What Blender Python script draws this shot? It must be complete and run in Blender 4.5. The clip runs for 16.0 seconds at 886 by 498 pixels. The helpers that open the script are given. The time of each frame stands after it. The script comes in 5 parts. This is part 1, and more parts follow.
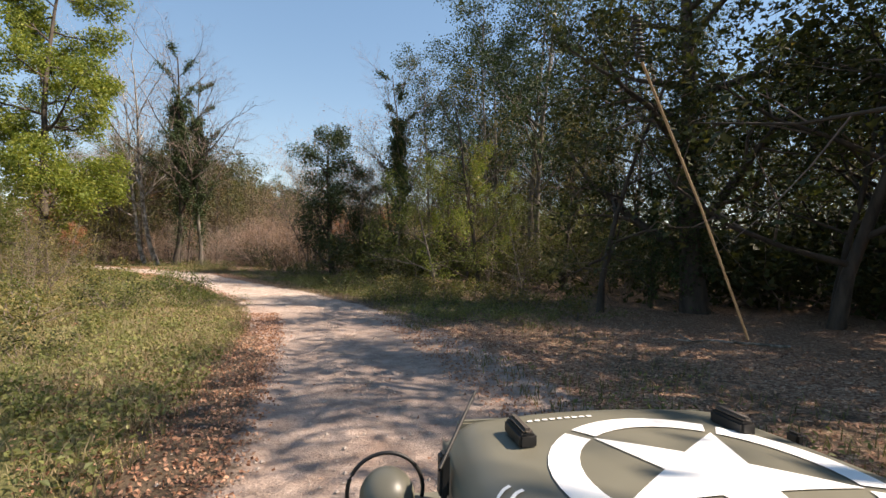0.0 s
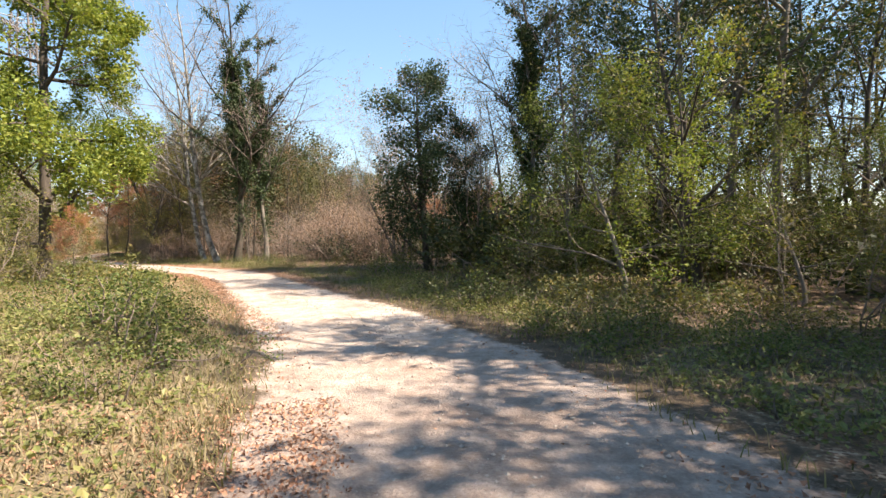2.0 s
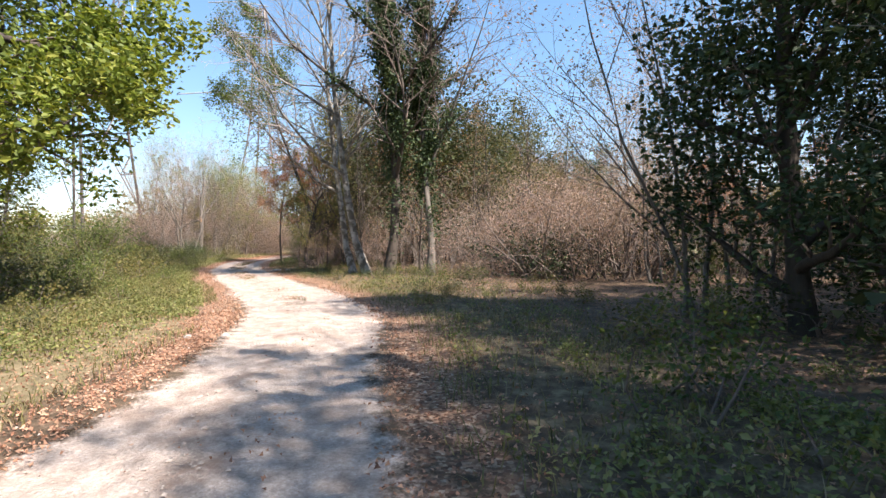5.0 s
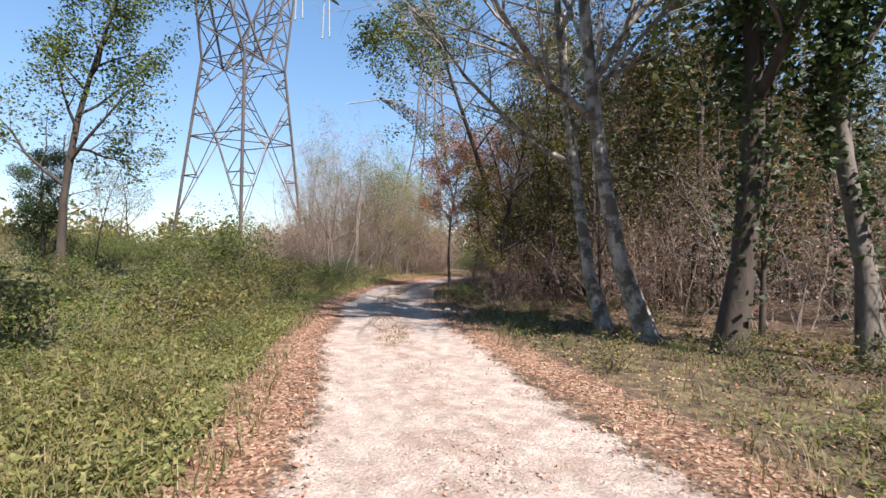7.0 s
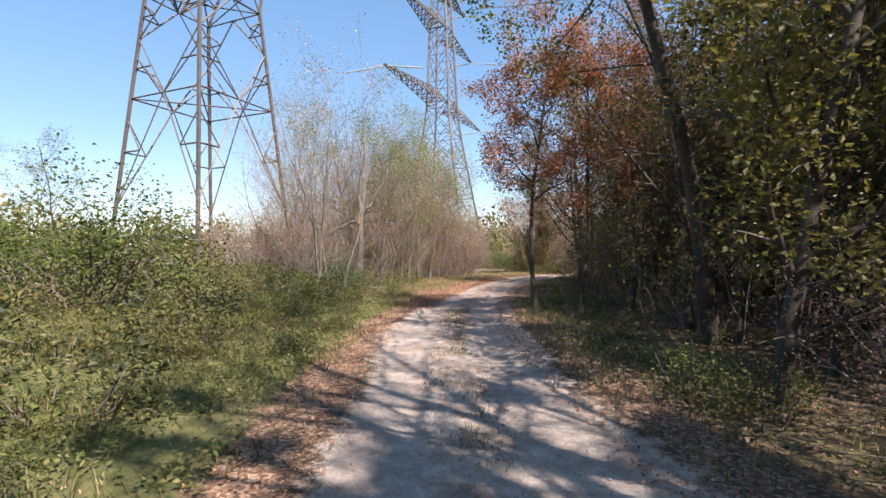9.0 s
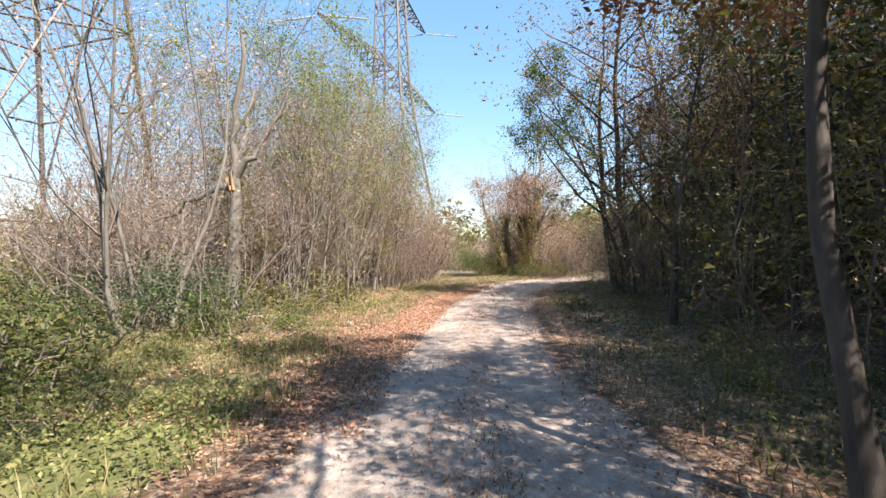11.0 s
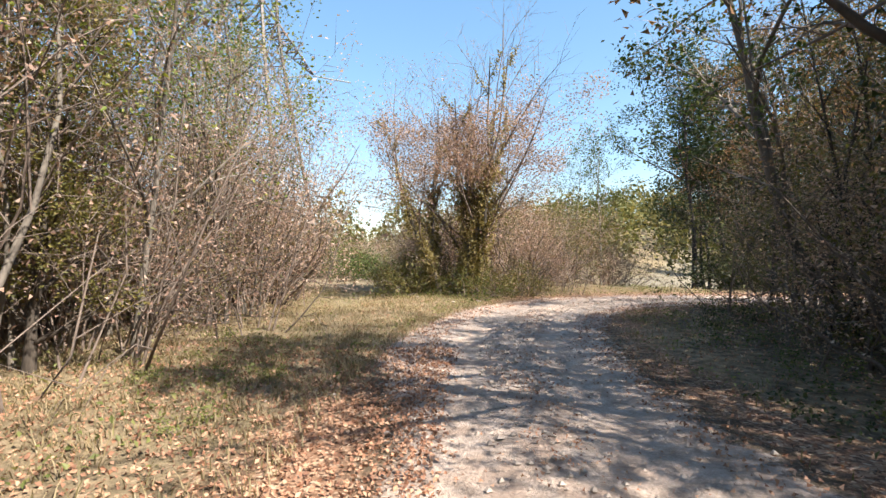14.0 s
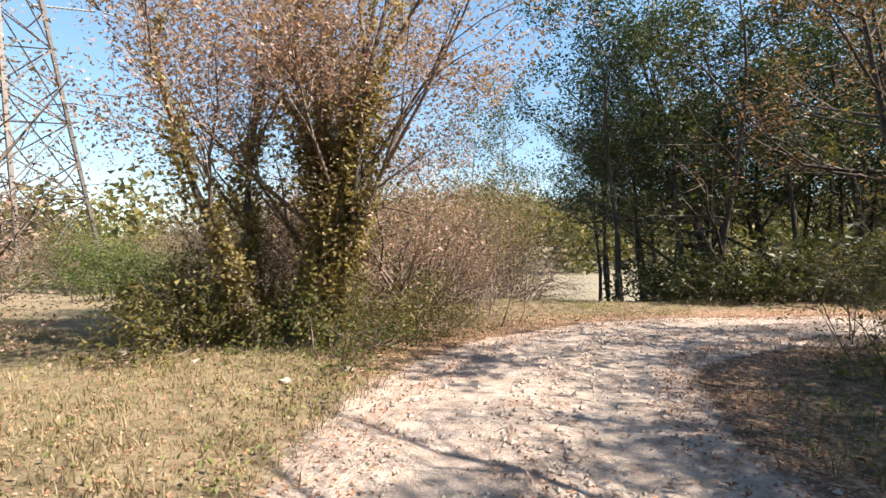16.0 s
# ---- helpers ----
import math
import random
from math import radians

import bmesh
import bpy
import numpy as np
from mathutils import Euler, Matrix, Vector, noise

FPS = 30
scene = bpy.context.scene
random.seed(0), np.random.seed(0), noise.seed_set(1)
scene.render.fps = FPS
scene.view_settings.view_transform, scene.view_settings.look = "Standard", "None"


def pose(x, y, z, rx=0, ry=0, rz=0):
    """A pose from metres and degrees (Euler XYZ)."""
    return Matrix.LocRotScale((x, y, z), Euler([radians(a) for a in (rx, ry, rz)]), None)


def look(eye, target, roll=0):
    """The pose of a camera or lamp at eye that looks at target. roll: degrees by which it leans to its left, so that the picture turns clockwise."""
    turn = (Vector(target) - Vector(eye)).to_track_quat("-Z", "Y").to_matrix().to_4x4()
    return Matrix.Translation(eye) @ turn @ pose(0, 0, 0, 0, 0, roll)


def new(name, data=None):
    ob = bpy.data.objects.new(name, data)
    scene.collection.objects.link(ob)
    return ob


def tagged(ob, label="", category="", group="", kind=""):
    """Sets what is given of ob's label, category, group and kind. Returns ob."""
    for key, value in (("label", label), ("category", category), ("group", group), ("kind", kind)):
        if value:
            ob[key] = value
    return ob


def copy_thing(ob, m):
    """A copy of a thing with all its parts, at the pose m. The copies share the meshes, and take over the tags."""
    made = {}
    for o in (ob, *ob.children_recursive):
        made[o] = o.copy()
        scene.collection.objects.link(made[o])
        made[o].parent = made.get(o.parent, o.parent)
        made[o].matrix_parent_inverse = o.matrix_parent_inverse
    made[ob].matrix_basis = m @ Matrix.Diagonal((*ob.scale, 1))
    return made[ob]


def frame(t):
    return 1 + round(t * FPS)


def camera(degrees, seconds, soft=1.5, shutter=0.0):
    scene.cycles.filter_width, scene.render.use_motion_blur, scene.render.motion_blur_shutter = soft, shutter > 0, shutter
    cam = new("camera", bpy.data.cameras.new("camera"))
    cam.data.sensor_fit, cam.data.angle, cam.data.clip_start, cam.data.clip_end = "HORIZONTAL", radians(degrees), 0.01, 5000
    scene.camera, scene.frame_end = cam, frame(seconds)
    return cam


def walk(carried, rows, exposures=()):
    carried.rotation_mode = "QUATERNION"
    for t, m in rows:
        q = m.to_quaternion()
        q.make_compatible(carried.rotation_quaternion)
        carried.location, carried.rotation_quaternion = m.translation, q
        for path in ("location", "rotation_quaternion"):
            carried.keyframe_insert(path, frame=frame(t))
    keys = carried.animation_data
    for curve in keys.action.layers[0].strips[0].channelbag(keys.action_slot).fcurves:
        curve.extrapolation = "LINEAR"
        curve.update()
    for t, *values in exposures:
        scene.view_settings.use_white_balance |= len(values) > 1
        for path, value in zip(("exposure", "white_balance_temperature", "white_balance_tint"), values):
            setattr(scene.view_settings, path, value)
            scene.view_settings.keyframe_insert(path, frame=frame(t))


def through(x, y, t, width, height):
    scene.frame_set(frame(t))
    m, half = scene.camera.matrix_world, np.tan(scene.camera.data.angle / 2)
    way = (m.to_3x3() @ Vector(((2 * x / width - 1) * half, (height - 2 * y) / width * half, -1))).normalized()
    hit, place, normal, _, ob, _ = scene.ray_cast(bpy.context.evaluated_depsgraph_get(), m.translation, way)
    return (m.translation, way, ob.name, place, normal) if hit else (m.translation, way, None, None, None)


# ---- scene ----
cam = camera(83.4, 16.0, soft=1.5)
PATH = [
    (0, (0.02, -0.033, 1.728), (0.032, 1.967, 1.729), 1.2),
    (0.5, (-0.454, 2.334, 1.688), (-0.547, 4.332, 1.662), 0.9),
    (1, (-1.005, 4.553, 1.68), (-1.192, 6.544, 1.63), 0.2),
    (1.5, (-1.662, 6.86, 1.606), (-1.929, 8.841, 1.552), -0.5),
    (2, (-2.622, 8.985, 1.457), (-2.923, 10.962, 1.413), -0.5),
    (2.5, (-3.276, 11.367, 1.453), (-3.641, 13.332, 1.413), -0.6),
    (3, (-4.193, 13.204, 1.357), (-4.611, 15.16, 1.322), 0.0),
    (5.5, (-8.989, 23.812, 1.449), (-10.222, 25.387, 1.433), -0.5),
    (6, (-11.516, 25.72, 1.461), (-12.867, 27.195, 1.47), -0.3),
    (6.5, (-14.126, 27.442, 1.492), (-15.58, 28.816, 1.523), 0.5),
    (7, (-16.68, 28.957, 1.493), (-18.222, 30.23, 1.533), 0.9),
    (7.5, (-19.237, 30.441, 1.739), (-20.843, 31.634, 1.773), 0.9),
    (8, (-21.905, 31.949, 1.693), (-23.525, 33.121, 1.733), 0.3),
    (8.5, (-24.516, 33.475, 1.683), (-26.121, 34.667, 1.716), -0.2),
    (9, (-27.07, 34.878, 1.682), (-28.623, 36.138, 1.705), -0.5),
    (9.5, (-29.662, 36.54, 1.549), (-31.159, 37.866, 1.577), -0.6),
    (12, (-39.453, 45.363, 1.595), (-40.827, 46.816, 1.594), -0.1),
    (12.5, (-41.414, 47.072, 1.586), (-42.741, 48.569, 1.577), 0.4),
    (13, (-43.377, 48.924, 1.513), (-44.623, 50.489, 1.509), 0.3),
    (13.5, (-45.013, 50.814, 1.471), (-46.16, 52.452, 1.483), 0.1),
    (14, (-46.457, 52.636, 1.485), (-47.501, 54.342, 1.51), 0.1),
    (14.5, (-47.812, 54.476, 1.577), (-48.744, 56.245, 1.603), 0.1),
    (15, (-48.848, 56.214, 1.674), (-49.666, 58.039, 1.689), 0.1),
    (15.5, (-49.962, 58.216, 1.621), (-50.623, 60.104, 1.641), 0.3),
    (16, (-50.732, 60.274, 1.601), (-51.218, 62.214, 1.618), 0.1),
]
EXPOSURES = [(0.0, 1.13, 7800, 17), (0.5, 1.45, 7700, 16), (1.0, 1.5, 7400, 14), (1.5, 1.5, 7300, 12), (2.0, 1.7, 7600, 13), (2.5, 1.65, 7600, 14), (3.0, 1.7, 7500, 14), (5.5, 1.45, 6600, 15), (7.0, 1.17, 6500, 16), (8.5, 1.3, 6800, 17), (9.5, 1.28, 6600, 16), (12.0, 1.93, 6900, 9), (13.0, 1.85, 7100, 11), (14.0, 1.62, 6900, 10), (14.5, 1.54, 6900, 11), (15.5, 1.62, 7000, 10), (16.0, 1.58, 7100, 11)]
walk(cam, [(t, look(eye, target, roll)) for t, eye, target, roll in PATH], EXPOSURES)

# ---------------------------------------------------------------- light
SUN_WAY = Vector((0.999, -0.035, 0.0)).normalized()
SUN_UP = radians(48)
world = bpy.data.worlds.new("sky")
scene.world = world
world.use_nodes = True
wn = world.node_tree
sky = wn.nodes.new("ShaderNodeTexSky")
sky.sky_type = "NISHITA"
sky.sun_disc = False
sky.sun_elevation = SUN_UP
sky.sun_rotation = math.atan2(SUN_WAY.x, SUN_WAY.y)
sky.air_density, sky.dust_density, sky.ozone_density = 1.0, 0.1, 2.4
even = wn.nodes.new("ShaderNodeGamma")
even.inputs[1].default_value = 0.62
rich = wn.nodes.new("ShaderNodeHueSaturation")
rich.inputs["Saturation"].default_value, rich.inputs["Value"].default_value = 1.45, 1.5
wn.links.new(sky.outputs[0], even.inputs[0])
wn.links.new(even.outputs[0], rich.inputs["Color"])
wn.links.new(rich.outputs[0], wn.nodes["Background"].inputs[0])
wn.nodes["Background"].inputs[1].default_value = 0.11
sun_data = bpy.data.lights.new("sun", "SUN")
sun_data.energy, sun_data.angle, sun_data.color = 5.0, radians(0.55), (1.0, 0.955, 0.89)
sun = new("sun", sun_data)
sun.matrix_world = look((0, 0, 0), -(SUN_WAY * math.cos(SUN_UP) + Vector((0, 0, math.sin(SUN_UP)))))

# ---------------------------------------------------------------- materials
def material(name):
    m = bpy.data.materials.new(name)
    m.use_nodes = True
    return m, m.node_tree, m.node_tree.nodes["Principled BSDF"]


def node(nt, kind, **values):
    n = nt.nodes.new(kind)
    for k, v in values.items():
        if k in n.inputs:
            n.inputs[k].default_value = v
    return n


def ramp(nt, fac, stops):
    r = nt.nodes.new("ShaderNodeValToRGB")
    el = r.color_ramp.elements
    while len(el) < len(stops):
        el.new(0.5)
    for e, (p, c) in zip(el, stops):
        e.position, e.color = p, (*c, 1)
    nt.links.new(fac, r.inputs[0])
    return r.outputs[0]


def noise_tex(nt, scale, detail=6, rough=0.6, coords=None):
    n = node(nt, "ShaderNodeTexNoise", Scale=scale, Detail=detail, Roughness=rough)
    if coords is None:
        coords = nt.nodes.new("ShaderNodeTexCoord").outputs["Object"]
    nt.links.new(coords, n.inputs["Vector"])
    return n.outputs["Fac"]


def mix(nt, fac, a, b, mode="MIX"):
    m = nt.nodes.new("ShaderNodeMix")
    m.data_type, m.blend_type = "RGBA", mode
    for sock, v in ((m.inputs[0], fac), (m.inputs[6], a), (m.inputs[7], b)):
        if isinstance(v, (int, float)):
            sock.default_value = v
        elif isinstance(v, tuple):
            sock.default_value = (*v, 1)
        else:
            nt.links.new(v, sock)
    return m.outputs[2]


def calc(nt, op, a, b=0.0):
    m = nt.nodes.new("ShaderNodeMath")
    m.operation = op
    m.use_clamp = op in ("MULTIPLY_ADD",)
    for sock, v in zip(m.inputs, (a, b)):
        if isinstance(v, (int, float)):
            sock.default_value = v
        else:
            nt.links.new(v, sock)
    return m.outputs[0]


def bump(nt, bsdf, height, strength, distance):
    b = node(nt, "ShaderNodeBump", Strength=strength, Distance=distance)
    nt.links.new(height, b.inputs["Height"])
    nt.links.new(b.outputs[0], bsdf.inputs["Normal"])


def bark_material(name, dark, light, scale=6.0, blotch=0.0):
    m, nt, b = material(name)
    tc = nt.nodes.new("ShaderNodeTexCoord").outputs["Object"]
    mp = node(nt, "ShaderNodeMapping", Scale=(1, 1, 0.25))
    nt.links.new(tc, mp.inputs[0])
    n1 = noise_tex(nt, scale, 8, 0.7, mp.outputs[0])
    n2 = noise_tex(nt, 1.1, 3, 0.5, tc)
    col = ramp(nt, n1, [(0.32, dark), (0.68, light)])
    col = mix(nt, calc(nt, "MULTIPLY", n2, 0.6), col, tuple(0.55 * a + 0.25 * c for a, c in zip(dark, light)))
    if blotch:
        spots = ramp(nt, noise_tex(nt, 3.4, 5, 0.65, tc), [(0.46, (0, 0, 0)), (0.56, (blotch, blotch, blotch))])
        col = mix(nt, spots, col, (0.075, 0.062, 0.04))
    nt.links.new(col, b.inputs["Base Color"])
    b.inputs["Roughness"].default_value = 0.9
    bump(nt, b, n1, 0.7, 0.03)
    return m


def leaf_material(name, stops, through=0.35, rough=0.55):
    """Leaves: every leaf has its own tint, and lets some light through."""
    m, nt, b = material(name)
    rnd = nt.nodes.new("ShaderNodeNewGeometry").outputs["Random Per Island"]
    n2 = noise_tex(nt, 0.45, 2, 0.5)
    fac = calc(nt, "ADD", calc(nt, "MULTIPLY", rnd, 0.65), calc(nt, "MULTIPLY", n2, 0.35))
    col = ramp(nt, fac, stops)
    nt.links.new(col, b.inputs["Base Color"])
    b.inputs["Roughness"].default_value = rough
    b.inputs["Specular IOR Level"].default_value = 0.35
    tr = nt.nodes.new("ShaderNodeBsdfTranslucent")
    nt.links.new(mix(nt, 1.0, col, (1.0, 1.0, 0.62), "MULTIPLY"), tr.inputs[0])
    ms = node(nt, "ShaderNodeMixShader", Fac=through)
    nt.links.new(b.outputs[0], ms.inputs[1])
    nt.links.new(tr.outputs[0], ms.inputs[2])
    nt.links.new(ms.outputs[0], nt.nodes["Material Output"].inputs[0])
    return m


BARK = bark_material("grey_bark", (0.07, 0.055, 0.045), (0.24, 0.21, 0.175))
BARK_DARK = bark_material("dark_bark", (0.026, 0.02, 0.016), (0.1, 0.078, 0.06))
BARK_PALE = bark_material("pale_bark", (0.13, 0.11, 0.09), (0.6, 0.56, 0.5), 6.0, 0.85)
TWIG = bark_material("brown_twigs", (0.1, 0.072, 0.058), (0.27, 0.21, 0.175), 9.0)
TWIG_DARK = bark_material("dark_twigs", (0.06, 0.045, 0.036), (0.2, 0.155, 0.125), 9.0)
TWIG_GREY = bark_material("grey_twigs", (0.15, 0.12, 0.1), (0.44, 0.375, 0.32), 9.0)
GREEN = leaf_material("green_leaves", [(0.1, (0.035, 0.055, 0.014)), (0.5, (0.085, 0.12, 0.028)), (0.85, (0.18, 0.19, 0.045)), (1.0, (0.3, 0.24, 0.07))])
LIME = leaf_material("yellow_green_leaves", [(0.1, (0.075, 0.11, 0.02)), (0.5, (0.175, 0.225, 0.042)), (0.85, (0.31, 0.31, 0.06)), (1.0, (0.42, 0.26, 0.06))], 0.42)
IVY = leaf_material("ivy_leaves", [(0.1, (0.02, 0.038, 0.014)), (0.6, (0.045, 0.075, 0.028)), (1.0, (0.13, 0.15, 0.06))], 0.2, 0.62)
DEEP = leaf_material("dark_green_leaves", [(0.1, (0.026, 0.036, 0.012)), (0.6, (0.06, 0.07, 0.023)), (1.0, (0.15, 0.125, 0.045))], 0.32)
RUSSET = leaf_material("russet_leaves", [(0.1, (0.17, 0.06, 0.035)), (0.5, (0.36, 0.145, 0.08)), (0.9, (0.48, 0.27, 0.16))], 0.42)
BROWN = leaf_material("dry_brown_leaves", [(0.1, (0.23, 0.135, 0.095)), (0.5, (0.43, 0.285, 0.22)), (0.9, (0.58, 0.45, 0.37))], 0.35)
DUSKY = leaf_material("dusky_pink_leaves", [(0.1, (0.18, 0.1, 0.075)), (0.5, (0.35, 0.215, 0.17)), (0.9, (0.52, 0.38, 0.32))], 0.4)
RUST = leaf_material("rusty_brown_leaves", [(0.1, (0.08, 0.043, 0.024)), (0.5, (0.22, 0.118, 0.06)), (0.85, (0.34, 0.19, 0.1)), (1.0, (0.3, 0.23, 0.09))], 0.38)
OLIVE = leaf_material("olive_leaves", [(0.1, (0.06, 0.064, 0.02)), (0.5, (0.14, 0.135, 0.043)), (0.85, (0.26, 0.195, 0.07)), (1.0, (0.33, 0.17, 0.07))], 0.36)
LEAFGREEN = leaf_material("fresh_green_leaves", [(0.1, (0.05, 0.07, 0.016)), (0.5, (0.11, 0.148, 0.034)), (0.85, (0.21, 0.22, 0.055)), (1.0, (0.31, 0.23, 0.07))], 0.38)
# lighter copy of OLIVE: sunlight put into the leaf colour of the column trees
OLIVE_SUNLIT = leaf_material("sunlit_olive_leaves", [(0.1, (0.09, 0.09, 0.028)), (0.5, (0.19, 0.175, 0.055)), (0.85, (0.31, 0.235, 0.085)), (1.0, (0.35, 0.19, 0.085))], 0.45)
LITTER = leaf_material("fallen_leaves", [(0.1, (0.11, 0.052, 0.034)), (0.45, (0.34, 0.17, 0.105)), (0.8, (0.48, 0.29, 0.19)), (1.0, (0.64, 0.49, 0.37))], 0.1, 0.8)
GRASS = leaf_material("grass_blades", [(0.1, (0.06, 0.066, 0.022)), (0.45, (0.135, 0.13, 0.045)), (0.8, (0.25, 0.205, 0.09)), (1.0, (0.38, 0.29, 0.155))], 0.3)
DRYGRASS = leaf_material("dry_grass_blades", [(0.1, (0.11, 0.095, 0.042)), (0.5, (0.24, 0.185, 0.1)), (1.0, (0.4, 0.315, 0.2))], 0.3)
WEED = leaf_material("weed_leaves", [(0.1, (0.08, 0.1, 0.03)), (0.55, (0.195, 0.21, 0.068)), (0.85, (0.33, 0.29, 0.12)), (1.0, (0.38, 0.25, 0.14))], 0.4)


def ground_material():
    """Woodland floor: gravel on the track, leaf litter and thin grass beside it, laid out by the zones of the ground."""
    m, nt, b = material("woodland_floor")
    tc = nt.nodes.new("ShaderNodeTexCoord").outputs["Object"]

    def zone(name):
        a = nt.nodes.new("ShaderNodeAttribute")
        a.attribute_name = name
        return a.outputs["Fac"]

    fine, mid, big = noise_tex(nt, 34, 8, 0.75, tc), noise_tex(nt, 4.5, 6, 0.65, tc), noise_tex(nt, 0.6, 4, 0.55, tc)
    vor = node(nt, "ShaderNodeTexVoronoi", Scale=30.0)
    nt.links.new(tc, vor.inputs["Vector"])
    cell = nt.nodes.new("ShaderNodeSeparateColor")
    nt.links.new(vor.outputs["Color"], cell.inputs[0])
    gravel = ramp(nt, fine, [(0.25, (0.29, 0.23, 0.19)), (0.5, (0.46, 0.38, 0.325)), (0.75, (0.64, 0.56, 0.49))])
    gravel = mix(nt, 1.0, gravel, ramp(nt, mid, [(0.35, (0.7, 0.68, 0.66)), (0.6, (1.08, 1.08, 1.08))]), "MULTIPLY")
    patch = node(nt, "ShaderNodeMapRange")
    patch.inputs[1].default_value, patch.inputs[2].default_value = 0.47, 0.62
    nt.links.new(noise_tex(nt, 1.7, 7, 0.7, tc), patch.inputs[0])
    gravel = mix(nt, calc(nt, "MULTIPLY", patch.outputs[0], calc(nt, "ADD", 0.5, calc(nt, "MULTIPLY", zone("crown_strip"), 0.45))), gravel, (0.27, 0.19, 0.145))
    earth = ramp(nt, mid, [(0.3, (0.17, 0.115, 0.09)), (0.7, (0.34, 0.235, 0.19))])
    gravel = mix(nt, zone("earthy"), gravel, earth)
    litter = ramp(nt, cell.outputs[0], [(0.0, (0.08, 0.045, 0.03)), (0.4, (0.22, 0.122, 0.077)), (0.8, (0.35, 0.22, 0.145)), (1.0, (0.47, 0.36, 0.26))])
    turf = ramp(nt, mid, [(0.3, (0.07, 0.085, 0.025)), (0.55, (0.15, 0.145, 0.055)), (0.8, (0.27, 0.22, 0.11))])
    straw = ramp(nt, mid, [(0.3, (0.14, 0.108, 0.062)), (0.55, (0.245, 0.19, 0.12)), (0.8, (0.36, 0.285, 0.195))])
    turf = mix(nt, zone("dry"), turf, straw)
    floor = ramp(nt, mid, [(0.3, (0.06, 0.045, 0.03)), (0.7, (0.17, 0.12, 0.08))])

    def edge(z, soft):
        """A zone with a ragged edge."""
        d = calc(nt, "ADD", z, calc(nt, "MULTIPLY", calc(nt, "SUBTRACT", calc(nt, "ADD", mid, calc(nt, "MULTIPLY", fine, 0.6)), 0.8), soft))
        r = node(nt, "ShaderNodeMapRange")
        r.inputs[1].default_value, r.inputs[2].default_value = 0.38, 0.62
        nt.links.new(d, r.inputs[0])
        return r.outputs[0]

    col = mix(nt, edge(zone("turf"), 0.9), floor, turf)
    col = mix(nt, edge(zone("litter"), 1.1), col, litter)
    col = mix(nt, edge(zone("field"), 0.3), col, ramp(nt, mid, [(0.3, (0.19, 0.16, 0.11)), (0.7, (0.27, 0.23, 0.165))]))
    col = mix(nt, edge(zone("track"), 0.8), col, gravel)
    col = mix(nt, calc(nt, "MULTIPLY", big, 0.25), col, mix(nt, 1.0, col, (0.7, 0.66, 0.62), "MULTIPLY"))
    nt.links.new(col, b.inputs["Base Color"])
    b.inputs["Roughness"].default_value = 0.95
    b.inputs["Specular IOR Level"].default_value = 0.2
    bump(nt, b, calc(nt, "ADD", fine, calc(nt, "ADD", calc(nt, "MULTIPLY", vor.outputs["Distance"], 0.6), calc(nt, "MULTIPLY", mid, 0.8))), 0.65, 0.035)
    return m


def plain_material(name, colour, rough=0.6, metal=0.0, grain=12.0, spread=0.15, bumps=0.1):
    m, nt, b = material(name)
    n1, n2 = noise_tex(nt, grain, 8, 0.7), noise_tex(nt, grain / 9, 3, 0.5)
    f = calc(nt, "ADD", calc(nt, "MULTIPLY", n1, 0.6), calc(nt, "MULTIPLY", n2, 0.4))
    col = ramp(nt, f, [(0.3, tuple(c * (1 - spread) for c in colour)), (0.7, tuple(min(1, c * (1 + spread)) for c in colour))])
    nt.links.new(col, b.inputs["Base Color"])
    r = node(nt, "ShaderNodeMapRange")
    r.inputs[3].default_value, r.inputs[4].default_value = max(0, rough - 0.12), min(1, rough + 0.12)
    nt.links.new(n1, r.inputs[0])
    nt.links.new(r.outputs[0], b.inputs["Roughness"])
    b.inputs["Metallic"].default_value = metal
    bump(nt, b, n1, bumps, 0.004)
    return m


GROUND = ground_material()
STONE = plain_material("limestone", (0.38, 0.315, 0.265), 0.9, 0, 20, 0.3, 0.5)
STEEL = plain_material("weathered_steel", (0.105, 0.088, 0.08), 0.6, 0.2, 3, 0.4, 0.2)
GLASSY = plain_material("insulator_grey", (0.30, 0.31, 0.31), 0.3, 0, 8, 0.2, 0.0)
OLIVE_PAINT = plain_material("olive_drab_paint", (0.135, 0.128, 0.095), 0.42, 0, 5, 0.12, 0.05)
WHITE_PAINT = plain_material("white_paint", (0.80, 0.79, 0.76), 0.5, 0, 14, 0.06, 0.05)
BLACK_STEEL = plain_material("black_steel", (0.03, 0.028, 0.026), 0.5, 0.4, 14, 0.25, 0.1)
DARK_WOOD = plain_material("dark_wood", (0.06, 0.048, 0.038), 0.7, 0, 16, 0.35, 0.3)
BRASS = plain_material("weathered_rod", (0.28, 0.2, 0.12), 0.6, 0.2, 20, 0.3, 0.1)

